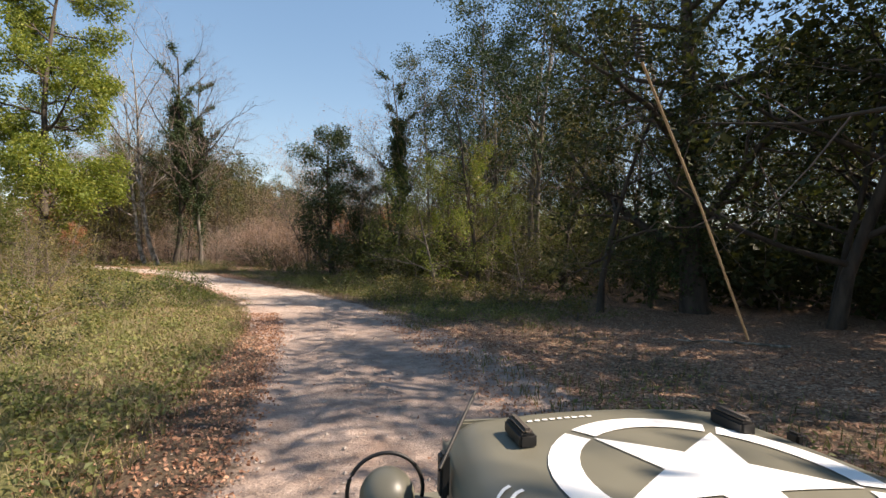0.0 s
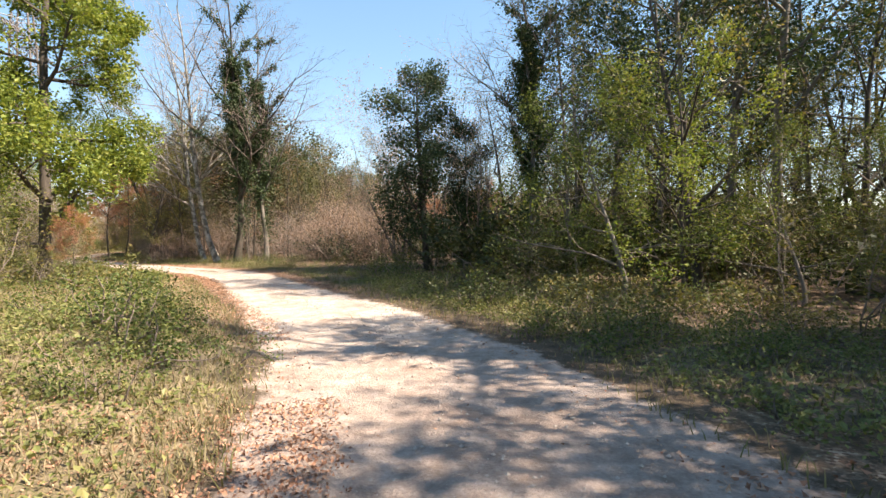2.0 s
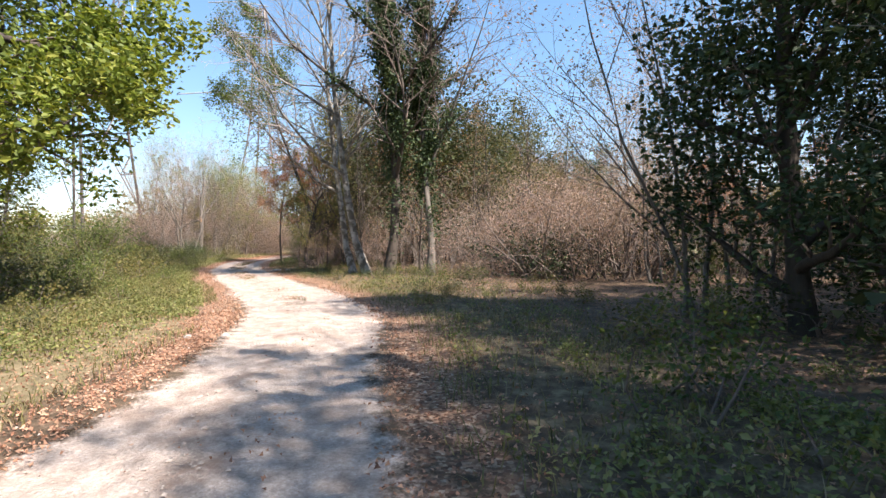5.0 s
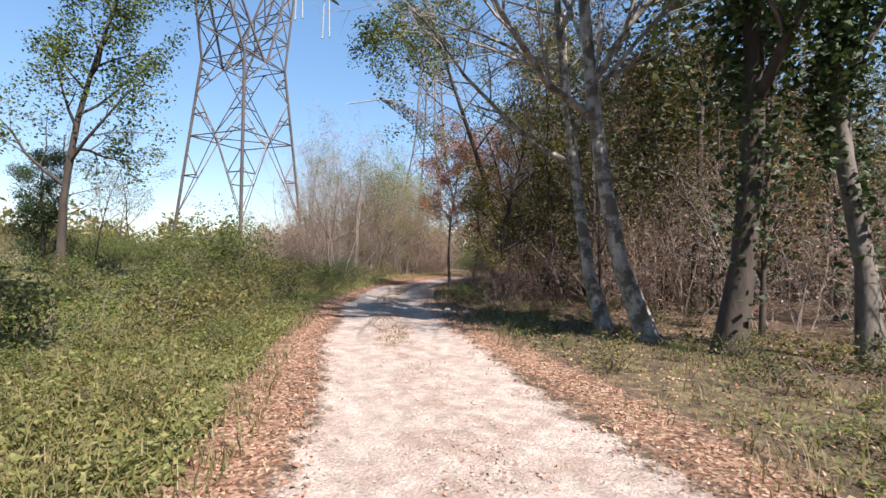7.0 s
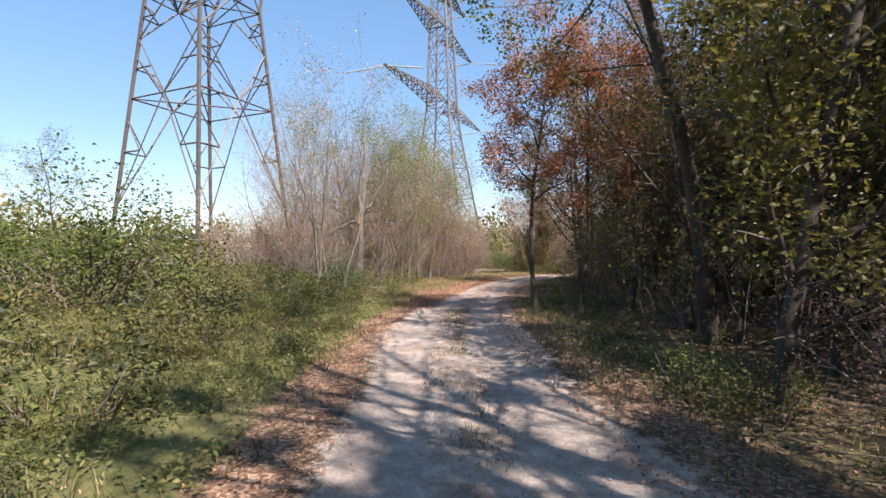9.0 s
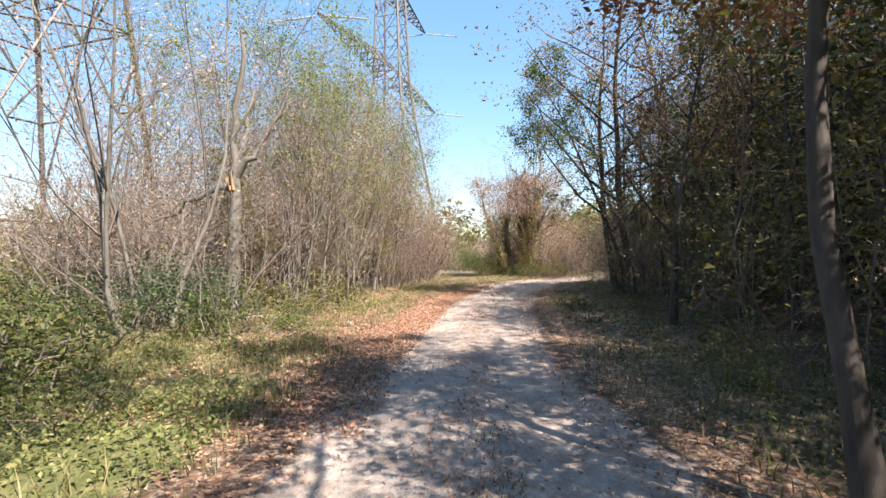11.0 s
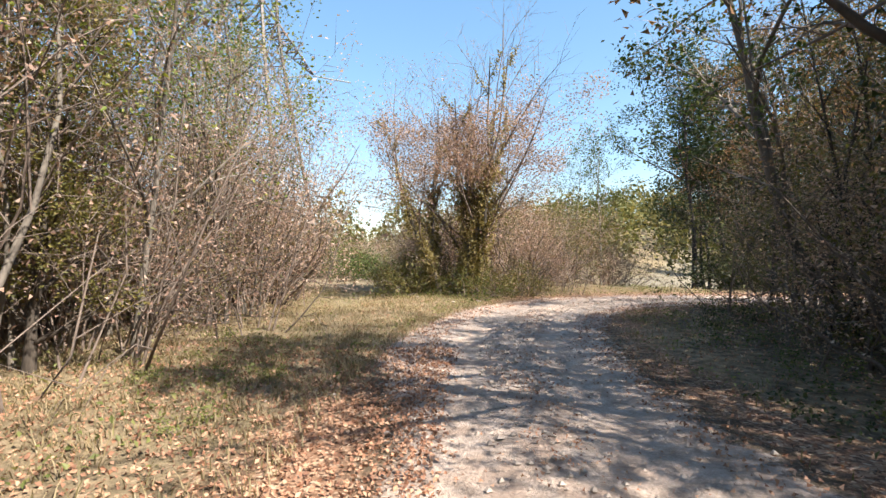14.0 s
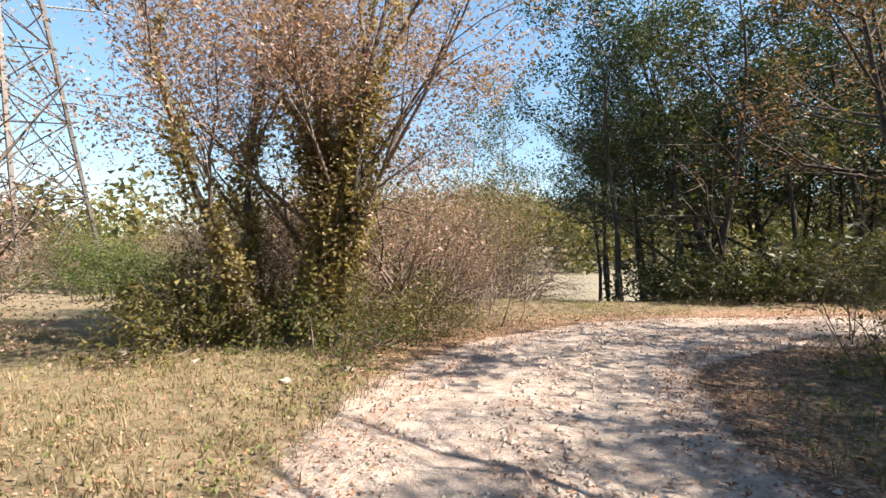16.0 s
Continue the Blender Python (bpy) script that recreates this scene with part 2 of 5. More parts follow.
# ---------------------------------------------------------------- helpers for shapes
def mesh_of(name, verts, faces, mat, smooth=True):
    """A mesh from arrays of places and of corner numbers (quads or triangles)."""
    me = bpy.data.meshes.new(name)
    v = np.asarray(verts, np.float32).reshape(-1, 3)
    f = [np.asarray(x, np.int32) for x in (faces if isinstance(faces, list) else [faces]) if len(x)]
    me.vertices.add(len(v))
    me.vertices.foreach_set("co", v.ravel())
    total = sum(x.size for x in f)
    me.loops.add(total)
    me.loops.foreach_set("vertex_index", np.concatenate([x.ravel() for x in f]))
    sizes = np.concatenate([np.full(len(x), x.shape[1], np.int32) for x in f])
    me.polygons.add(len(sizes))
    me.polygons.foreach_set("loop_start", np.concatenate([[0], np.cumsum(sizes)[:-1]]).astype(np.int32))
    me.polygons.foreach_set("loop_total", sizes)
    me.polygons.foreach_set("use_smooth", np.full(len(sizes), smooth))
    me.update(calc_edges=True)
    me.materials.append(mat)
    return me


def mpart(name, mesh, parent=None, label="", at=None):
    ob = new(name, mesh)
    if parent is not None:
        ob.parent = parent
    if at is not None:
        ob.matrix_basis = at
    if label:
        tagged(ob, label)
    return ob


def part(name, bm, mat, parent=None, label="", smooth=False):
    me = bpy.data.meshes.new(name)
    bm.to_mesh(me)
    bm.free()
    me.polygons.foreach_set("use_smooth", np.full(len(me.polygons), smooth))
    me.materials.append(mat)
    return mpart(name, me, parent, label)


def tubes(lines, sides):
    """Tapered tubes along polylines: pairs of (places, radii)."""
    vs, fs, base = [], [], 0
    ang = np.arange(sides) * 2 * np.pi / sides
    for pts, rad in lines:
        pts, rad = np.asarray(pts, float), np.asarray(rad, float)
        n = len(pts)
        d = np.gradient(pts, axis=0)
        d /= np.linalg.norm(d, axis=1, keepdims=True) + 1e-9
        ref = np.where(np.abs(d[:, 2:3]) > 0.9, [[1.0, 0, 0]], [[0, 0, 1.0]])
        u = np.cross(d, ref)
        u /= np.linalg.norm(u, axis=1, keepdims=True) + 1e-9
        w = np.cross(d, u)
        ring = pts[:, None] + rad[:, None, None] * (np.cos(ang)[None, :, None] * u[:, None] + np.sin(ang)[None, :, None] * w[:, None])
        vs.append(ring.reshape(-1, 3))
        i, j = np.meshgrid(np.arange(n - 1), np.arange(sides), indexing="ij")
        k = (j + 1) % sides
        fs.append(base + np.stack([i * sides + j, i * sides + k, (i + 1) * sides + k, (i + 1) * sides + j], -1).reshape(-1, 4))
        base += n * sides
    if not vs:
        return np.zeros((0, 3)), np.zeros((0, 4), int)
    return np.concatenate(vs), np.concatenate(fs)


def leaves(rng, at, size, aspect=0.6, lift=0.4, plain=False):
    """Small folded leaf blades at the places given."""
    n = len(at)
    a = rng.normal(size=(n, 3))
    a[:, 2] *= 0.6
    a /= np.linalg.norm(a, axis=1, keepdims=True) + 1e-9
    nrm = rng.normal(size=(n, 3)) + [0, 0, lift * 2]
    side = np.cross(a, nrm)
    side /= np.linalg.norm(side, axis=1, keepdims=True) + 1e-9
    up = np.cross(side, a)
    s = (size * rng.uniform(0.6, 1.3, n))[:, None]
    if plain:
        s = s * 1.25
        v = np.stack([at - a * s * 0.5 + side * s * aspect * 0.5, at - a * s * 0.3 - side * s * aspect * 0.5, at + a * s * 0.5], 1)
        return v.reshape(-1, 3), np.arange(3 * n).reshape(-1, 3)
    v = np.stack([at - a * s * 0.5, at + side * s * aspect * 0.5 + up * s * 0.12, at + a * s * 0.5, at - side * s * aspect * 0.5 + up * s * 0.12], 1)
    return v.reshape(-1, 3), np.arange(4 * n).reshape(-1, 4)


def grow(rng, start, way, length, radius, level, spec, out, tips):
    """One limb and what branches from it. spec: per level (joints, wander, upward pull, children, angle, length share, first child at)."""
    joints, wander, pull, kids, angle, share, first = spec[level]
    p, d = np.array(start, float), np.array(way, float)
    pts, rad = [p.copy()], [radius]
    for i in range(joints):
        d = d + rng.normal(size=3) * wander + np.array([0, 0, pull])
        d /= np.linalg.norm(d)
        p = p + d * length / joints
        pts.append(p.copy())
        rad.append(radius * (1 - 0.82 * (i + 1) / joints))
    out[level].append((pts, rad))
    if level + 1 >= len(spec):
        tips.extend(pts[1:])
        return
    pts, rad = np.array(pts), np.array(rad)
    n = kids if isinstance(kids, int) else rng.integers(kids[0], kids[1] + 1)
    turn = rng.uniform(0, 6.28)
    for k in range(n):
        f = first + (1 - first) * (k + rng.uniform(0.2, 0.9)) / n
        x = f * joints
        i = min(int(x), joints - 1)
        q = pts[i] + (pts[i + 1] - pts[i]) * (x - i)
        axis = pts[i + 1] - pts[i]
        axis /= np.linalg.norm(axis)
        turn += 2.4 + rng.normal() * 0.5
        u = np.cross(axis, [0.3, 0.2, 1.0] if abs(axis[2]) < 0.9 else [1.0, 0, 0])
        u /= np.linalg.norm(u)
        w = np.cross(axis, u)
        a = radians(angle) * rng.uniform(0.7, 1.3)
        way2 = axis * math.cos(a) + (u * math.cos(turn) + w * math.sin(turn)) * math.sin(a)
        grow(rng, q, way2, length * share * rng.uniform(0.7, 1.2) * (1.15 - 0.55 * f), max(0.0055, np.interp(x, range(joints + 1), rad) * 0.62), level + 1, spec, out, tips)


SIDES = (9, 6, 4, 3, 3)


def tree_proto(name, seed, height, radius, spec, bark, twig, foliage=None, count=0, size=0.12, scatter=0.25, lean=(0, 0), stems=1, ivy=0, ivy_top=0.6, ivy_size=0.11, low=0.0, ring=0.3, wood_levels=2, fine=True, ivy_mat=None, ivy_shape=(1.7, 1.5), spread=0.35, high=99.0, ivy_depth=0.13):
    """A tree at the origin: an Empty with its trunk, its twigs, its crown of leaves and any ivy as parts."""
    rng = np.random.default_rng(seed)
    out, tips = [[] for _ in spec], []
    for s in range(stems):
        a = rng.uniform(0, 6.28)
        off = np.array([math.cos(a), math.sin(a), 0]) * (ring * rng.uniform(0.3, 1) if stems > 1 else 0)
        way = np.array([lean[0], lean[1], 1.0]) + off * (spread if stems > 1 else 0) + rng.normal(size=3) * (0.12 if stems > 1 else 0.03)
        h = height * (rng.uniform(0.65, 1.0) if stems > 1 else 1)
        grow(rng, off - [0, 0, 0.25], way / np.linalg.norm(way), h, radius * rng.uniform(0.7, 1), 0, spec, out, tips)
    root = new(name)
    for (pts, rad) in out[0]:
        rad[0] *= 1.35
    if stems > 1:
        wood_levels = 1
        for line in out[0]:
            vv, ff = tubes([line], 5)
            mpart("stem", mesh_of("stem", vv, ff, bark), root)
    else:
        v, f, b = [], [], 0
        for lv in range(min(wood_levels, len(spec))):
            vv, ff = tubes(out[lv], SIDES[lv])
            v.append(vv), f.append(ff + b)
            b += len(vv)
        mpart("trunk", mesh_of("trunk", np.concatenate(v), np.concatenate(f), bark), root)
    if len(spec) - (0 if fine else 1) > wood_levels:
        v, f, b = [], [], 0
        for lv in range(wood_levels, len(spec) - (0 if fine else 1)):
            vv, ff = tubes(out[lv], 3)
            v.append(vv), f.append(ff + b)
            b += len(vv)
        tagged(mpart("branchwork", mesh_of("branchwork", np.concatenate(v), np.concatenate(f), twig), root), kind="stuff")
    tips = np.array(tips)
    tips = tips[(tips[:, 2] > low) & (tips[:, 2] < high)]
    if foliage and count:
        at = tips[rng.integers(0, len(tips), count)] + np.clip(rng.normal(size=(count, 3)), -1.3, 1.3) * scatter
        at = at[at[:, 2] > max(low, 0.05)]
        lv, lf = leaves(rng, at, size, plain=foliage in (DEEP, OLIVE, BROWN, DUSKY, RUST))
        tagged(mpart("crown", mesh_of("crown", lv, lf, foliage, False), root), kind="stuff")
    if ivy:
        at = []
        for lv in (0, 1):
            for pts, rad in out[lv]:
                pts, rad = np.array(pts), np.array(rad)
                n = int(ivy * (1.0 if lv == 0 else (0.02 if ivy_mat is None else 0.05)) / stems)
                x = rng.beta(*ivy_shape, n) * (len(pts) - 1) * ivy_top * (1 if lv == 0 else 0.5)
                i = np.minimum(x.astype(int), len(pts) - 2)
                c = pts[i] + (pts[i + 1] - pts[i]) * (x - i)[:, None]
                th = rng.uniform(0, 6.28, n)
                bulge = 0.55 + 0.45 * np.sin(x * 2.3 + th * 2 + seed) ** 2
                r = rad[i] * 1.1 + rng.gamma(2.0, ivy_depth, n) * bulge * np.clip(x / 2.5, 0.12, 1)
                keep = np.sin(x * 3.1 + 1.7 * np.cos(th + seed) + seed) + 0.6 * np.sin(2 * th + 5 * x) > -0.55
                c, th, r, n = c[keep], th[keep], r[keep], int(keep.sum())
                at.append(c + np.stack([np.cos(th) * r, np.sin(th) * r, rng.normal(size=n) * 0.1], 1))
        lv, lf = leaves(rng, np.concatenate(at), ivy_size, 0.85)
        tagged(mpart("ivy", mesh_of("ivy", lv, lf, ivy_mat or IVY, False), root, "glossy dark green ivy" if ivy_mat is None else "golden olive climbing leaves"), kind="stuff")
    return root


def bush_proto(name, seed, height, width, foliage, count, size, bark=None, stems=26, twiggy=2):
    """A rounded shrub of many stems with an uneven coat of leaves."""
    rng = np.random.default_rng(seed)
    spec = [(5, 0.28, 0.03, (4, 6), 48, 0.5, 0.2), (3, 0.34, 0.0, (2, 4), 50, 0.55, 0.2), (2, 0.35, 0.0, 0, 0, 0, 0)]
    out, tips = [[] for _ in spec], []
    for s in range(stems):
        a, r = rng.uniform(0, 6.28), rng.uniform(0, 1) ** 0.6
        off = np.array([math.cos(a), math.sin(a), 0]) * r * width * 0.28
        way = np.array([math.cos(a) * r * width / height * 0.8, math.sin(a) * r * width / height * 0.8, 1.0]) + rng.normal(size=3) * 0.15
        grow(rng, off - [0, 0, 0.1], way / np.linalg.norm(way), height * rng.uniform(0.6, 1.0), 0.018 + 0.006 * height, 0, spec, out, tips)
    root = new(name)
    v, f, b = [], [], 0
    for lv in range(twiggy):
        vv, ff = tubes(out[lv], 3)
        v.append(vv), f.append(ff + b)
        b += len(vv)
    tagged(mpart("branchwork", mesh_of("branchwork", np.concatenate(v), np.concatenate(f), bark or TWIG), root), kind="stuff")
    if count:
        tips = np.array(tips)
        at = tips[rng.integers(0, len(tips), count)] + np.clip(rng.normal(size=(count, 3)), -1.4, 1.4) * 0.13 * height ** 0.5
        at = at[at[:, 2] > 0.03]
        lv, lf = leaves(rng, at, size, plain=foliage in (BROWN, OLIVE, DEEP, DUSKY, RUST))
        tagged(mpart("foliage", mesh_of("foliage", lv, lf, foliage, False), root), kind="stuff")
    return root


# ---------------------------------------------------------------- lie of the land
TRACK = np.array([(3.0, -40), (2.4, -22), (1.6, -10), (0.9, -4), (0.0, 2), (-1.2, 7), (-2.7, 12), (-4.2, 15.5), (-6.6, 19), (-9.9, 23), (-14.4, 28.2), (-19, 31.3),
                  (-21.4, 32.6), (-24.4, 34.2), (-29, 36.9), (-33, 39.8), (-35.8, 42.1), (-39.8, 46), (-43.5, 50.4), (-46.5, 54.3), (-49.0, 58.6), (-50.5, 62.2),
                  (-51.0, 66), (-50.0, 69.6), (-47.4, 72), (-43.5, 73.4), (-36, 75.3), (-18, 80), (10, 92)], float)
BYWAY = np.array([(-51.5, 60), (-54, 62.5), (-57, 65), (-60, 67.5), (-64, 71.5), (-68, 77), (-74, 86)], float)


def smooth_line(pts, step=0.4):
    p = np.vstack([2 * pts[0] - pts[1], pts, 2 * pts[-1] - pts[-2]])
    out = []
    for i in range(1, len(p) - 2):
        n = max(2, int(np.linalg.norm(p[i + 1] - p[i]) / step))
        t = np.linspace(0, 1, n, endpoint=False)[:, None]
        a, b, c, d = p[i - 1], p[i], p[i + 1], p[i + 2]
        out.append(0.5 * (2 * b + (c - a) * t + (2 * a - 5 * b + 4 * c - d) * t ** 2 + (3 * b - a - 3 * c + d) * t ** 3))
    return np.concatenate(out + [pts[-1:]])


LINE, BYLINE = smooth_line(TRACK), smooth_line(BYWAY)
LINE_AT = np.concatenate([[0], np.cumsum(np.linalg.norm(np.diff(LINE, axis=0), axis=1))])
LINE_DIR = np.gradient(LINE, axis=0)
LINE_DIR /= np.linalg.norm(LINE_DIR, axis=1, keepdims=True)


def to_line(x, y, line=LINE):
    """Distance from a line, signed (left of it is positive), and the nearest index."""
    q = np.stack([np.ravel(x), np.ravel(y)], 1)
    dist, idx = np.empty(len(q)), np.empty(len(q), int)
    for a in range(0, len(q), 4000):
        d = ((q[a:a + 4000, None] - line[None]) ** 2).sum(-1)
        idx[a:a + 4000] = d.argmin(1)
        dist[a:a + 4000] = np.sqrt(d.min(1))
    dirs = np.gradient(line, axis=0)
    off = q - line[idx]
    sign = np.sign(dirs[idx, 0] * off[:, 1] - dirs[idx, 1] * off[:, 0])
    return dist * sign, idx


def ripple(x, y, seed=0.0):
    return (np.sin(x * 0.61 + seed) * np.cos(y * 0.53 - seed) + 0.5 * np.sin(x * 1.37 + y * 0.9 + 2 * seed) + 0.3 * np.sin(x * 2.9 - y * 2.3 + seed) + 0.2 * np.sin(5.1 * x + 4.3 * y)) / 2


def step(v, a, b):
    t = np.clip((v - a) / (b - a), 0, 1)
    return t * t * (3 - 2 * t)


def height(x, y, with_line=None):
    x, y = np.asarray(x, float).ravel(), np.asarray(y, float).ravel()
    d, i = with_line if with_line is not None else to_line(x, y)
    a = np.abs(d)
    z = 0.17 * (1 - step(y, 1, 9)) - 0.12 * step(y, 8, 14) * (1 - step(y, 18, 30))
    rut = 0.035 * np.exp(-((a - 0.72) / 0.24) ** 2) * (a < 2)
    z = z - rut + 0.02 * np.exp(-(a / 0.3) ** 2)
    off = step(a, 1.5, 4)
    z = z + off * (0.09 * ripple(x, y) + 0.05) + step(a, 6, 30) * 0.3 * ripple(x / 5, y / 5, 1)
    z = z + 0.012 * ripple(x * 3, y * 3, 3)
    # raised bank inside the first bend, and a rise on the side of the power line
    z = z + 0.38 * np.exp(-(((x + 8.6) / 2.6) ** 2 + ((y - 15.6) / 3.6) ** 2)) * step(d, 1.4, 3.2)
    z = z + step(d, 3, 14) * 0.75 * step(-x, 20, 34) * (1 - step(y, 44, 60))
    # the field beyond the last bend lies lower, with a wooded rise far behind
    z = z - 2.1 * step(y - 0.15 * x, 84, 100) * step(x, -75, -55)
    z = z + 13 * step(y - 0.15 * x, 150, 235) * step(x, -150, -60) * (1 - step(x, 60, 140))
    far = np.hypot(x + 30, y - 40)
    z = z + 14 * step(far, 170, 420) * (0.8 + 0.4 * ripple(x / 90, y / 90, 2))
    return z


def axis(lo, hi, fine, reach):
    inner = np.arange(lo, hi + fine, fine)
    grow_ = [fine]
    while sum(grow_) < reach:
        grow_.append(grow_[-1] * 1.25)
    g = np.cumsum(grow_)
    return np.concatenate([lo - g[::-1], inner, inner[-1] + g])


gx, gy = axis(-70, 14, 0.38, 1600), axis(-8, 86, 0.38, 1600)
X, Y = np.meshgrid(gx, gy, indexing="ij")
gd, gi = to_line(X, Y)
Z = height(X, Y, (gd, gi))
bd, _ = to_line(X, Y, BYLINE)
ga = np.abs(gd)
xr, yr = X.ravel(), Y.ravel()
wob = 0.25 * ripple(xr * 1.3, yr * 1.3, 5)
along = LINE[gi, 1]
half_left = np.interp(along, (-5, 6, 11, 15, 20, 25, 30, 35, 42, 48, 52, 57, 60, 64, 70, 73), (1.1, 1.15, 1.6, 1.7, 1.5, 1.1, 1.25, 1.15, 1.3, 1.1, 1.0, 1.3, 2.0, 2.0, 1.9, 1.7))
half_right = np.interp(along, (-5, 6, 10, 14, 18, 25, 30, 34, 38, 41, 49, 54, 58, 66, 73), (2.0, 2.4, 2.3, 1.7, 1.5, 1.2, 1.4, 1.25, 1.55, 1.75, 1.5, 1.75, 1.55, 1.7, 2.1))
half = np.where(gd > 0, half_left, half_right)
zone_track = 1 - step(ga + wob, half - 0.5, half + 0.5)
early = 1 - step(yr, 12, 19)
late = step(yr, 41, 47)
side_clearing = np.exp(-(((xr - 4) / 4.5) ** 2 + ((yr - 8) / 4.0) ** 2))
zone_track = np.maximum(zone_track, 0.3 * step(side_clearing, 0.45, 0.9))
zone_earthy = np.clip(0.5 * early + 0.3 * late * (1 - 0.6 * step(yr, 55, 60)), 0, 1)
wood_right = step(-gd, 3.5, 6.5)
zone_litter = np.clip(np.exp(-((ga - half - 0.5) / 0.6) ** 2) * 0.75 * (1 - 0.8 * (gd > 0) * (1 - step(yr, 21, 26))) * (1 - 0.75 * (gd < 0) * step(yr, 10, 13) * (1 - step(yr, 21, 26))) + 0.42 * wood_right + 0.36 * late * step(gd, 1.5, 3) * (1 - step(gd, 5, 8)) + 0.4 * early * step(-gd, 1, 3), 0, 1)
zone_litter = np.maximum(zone_litter, 0.5 * step(side_clearing, 0.2, 0.6))
grassy_end = np.exp(-(np.abs(bd) / 3.2) ** 2) + np.exp(-(((xr + 55) / 4) ** 2 + ((yr - 61) / 4.5) ** 2))
zone_litter = zone_litter * (1 - 0.75 * np.clip(grassy_end, 0, 1))
zone_turf = np.clip(0.85 * step(gd, 1.4, 2.6) * (1 - 0.4 * late) + 0.45 * step(-gd, 1.5, 2.5) * (1 - wood_right) + grassy_end, 0, 1)
zone_turf = np.maximum(zone_turf, step(np.hypot(xr + 30, yr - 40), 60, 80))
zone_field = step(yr - 0.15 * xr, 94, 99) * step(xr, -64, -56) * (1 - step(yr, 190, 200))
zone_dry = np.clip(late + 0.8 * (1 - step(np.abs(yr - 20), 6, 11)) + 0.3 * early + 0.45 * ripple(xr * 0.37 + 0.8 * np.sin(yr * 0.11), yr * 0.37 + 0.8 * np.sin(xr * 0.13), 9), 0, 1)
nx, ny = len(gx), len(gy)
I, J = np.meshgrid(np.arange(nx - 1), np.arange(ny - 1), indexing="ij")
quads = np.stack([I * ny + J, (I + 1) * ny + J, (I + 1) * ny + J + 1, I * ny + J + 1], -1).reshape(-1, 4)
on_track = (zone_track.reshape(nx, ny)[:-1, :-1].ravel() > 0.5) & (ga.reshape(nx, ny)[:-1, :-1].ravel() < 3)
verts = np.stack([xr, yr, Z], 1)


def sheet(name, chosen, label, category):
    used, inv = np.unique(quads[chosen], return_inverse=True)
    me = mesh_of(name, verts[used], inv.reshape(-1, 4), GROUND)
    for attr, values in (("track", zone_track), ("earthy", zone_earthy), ("litter", zone_litter), ("turf", zone_turf), ("field", zone_field), ("dry", zone_dry), ("crown_strip", np.exp(-(ga / 0.33) ** 2))):
        me.attributes.new(attr, "FLOAT", "POINT").data.foreach_set("value", values[used].astype(np.float32))
    return tagged(new(name, me), label, category, kind="structure")


sheet("ground", ~on_track, "woodland ground with grass, bare earth and leaf litter", "ground")
sheet("road", on_track, "pale rutted gravel forest track with stones", "road")

# ---------------------------------------------------------------- power line towers
def bars(lines, width, sides=4):
    """Steel angles as slim square bars."""
    return tubes([((a, b), (width, width)) for a, b in lines], sides)


def lattice(level_corners, thin):
    """Bracing between successive rings of corners, each ring four places."""
    legs, braces = [], []
    for lo, hi in zip(level_corners, level_corners[1:]):
        for k in range(4):
            a, b, c, d = lo[k], lo[(k + 1) % 4], hi[k], hi[(k + 1) % 4]
            legs.append((a, c))
            braces += [(a, d), (b, c), (c, d)]
            m = (np.array(a) + b + c + d) / 4
            if thin:
                braces += [((np.array(a) + c) / 2, (np.array(a) + m) / 2), ((np.array(b) + d) / 2, (np.array(b) + m) / 2),
                           ((np.array(a) + c) / 2, (np.array(c) + m) / 2), ((np.array(b) + d) / 2, (np.array(d) + m) / 2)]
    return legs, braces


def square(r, z, turn=0.785):
    return [np.array([r * math.cos(turn + k * math.pi / 2), r * math.sin(turn + k * math.pi / 2), z]) for k in range(4)]


def truss(a, b, h, n, w=0.9):
    """A tapering crossarm from a (deep end) to the point b."""
    a, b = np.array(a, float), np.array(b, float)
    along = (b - a) / np.linalg.norm(b - a)
    side = np.cross(along, [0, 0, 1])
    rows = []
    for i in range(n + 1):
        f = 1 - 0.93 * i / n
        c = a + (b - a) * i / n
        rows.append([c + side * w * f, c - side * w * f, c + np.array([0, 0, h * f])])
    chords, braces = [], []
    for p, q in zip(rows, rows[1:]):
        chords += [(p[k], q[k]) for k in range(3)]
        braces += [(p[0], q[1]), (p[0], q[2]), (p[1], q[2]), (q[0], q[1]), (q[0], q[2]), (q[1], q[2])]
    return chords, braces


def insulator(name, a, b, parent, n=14):
    """A string of ribbed insulator discs."""
    t = np.linspace(0, 1, 2 * n)
    pts = np.array(a)[None] * (1 - t[:, None]) + np.array(b)[None] * t[:, None]
    v, f = tubes([(pts, np.where(np.arange(2 * n) % 2, 0.13, 0.05))], 8)
    return mpart(name, mesh_of(name, v, f, GLASSY), parent)


def steel_part(name, lines, width, parent):
    v, f = bars(lines, width)
    return mpart(name, mesh_of(name, v, f, STEEL, False), parent)


def leg_part(rings, k, width, parent):
    pts = [r[k] for r in rings]
    v, f = tubes([(pts, np.full(len(pts), width))], 4)
    return mpart("leg", mesh_of("leg", v, f, STEEL, False), parent)


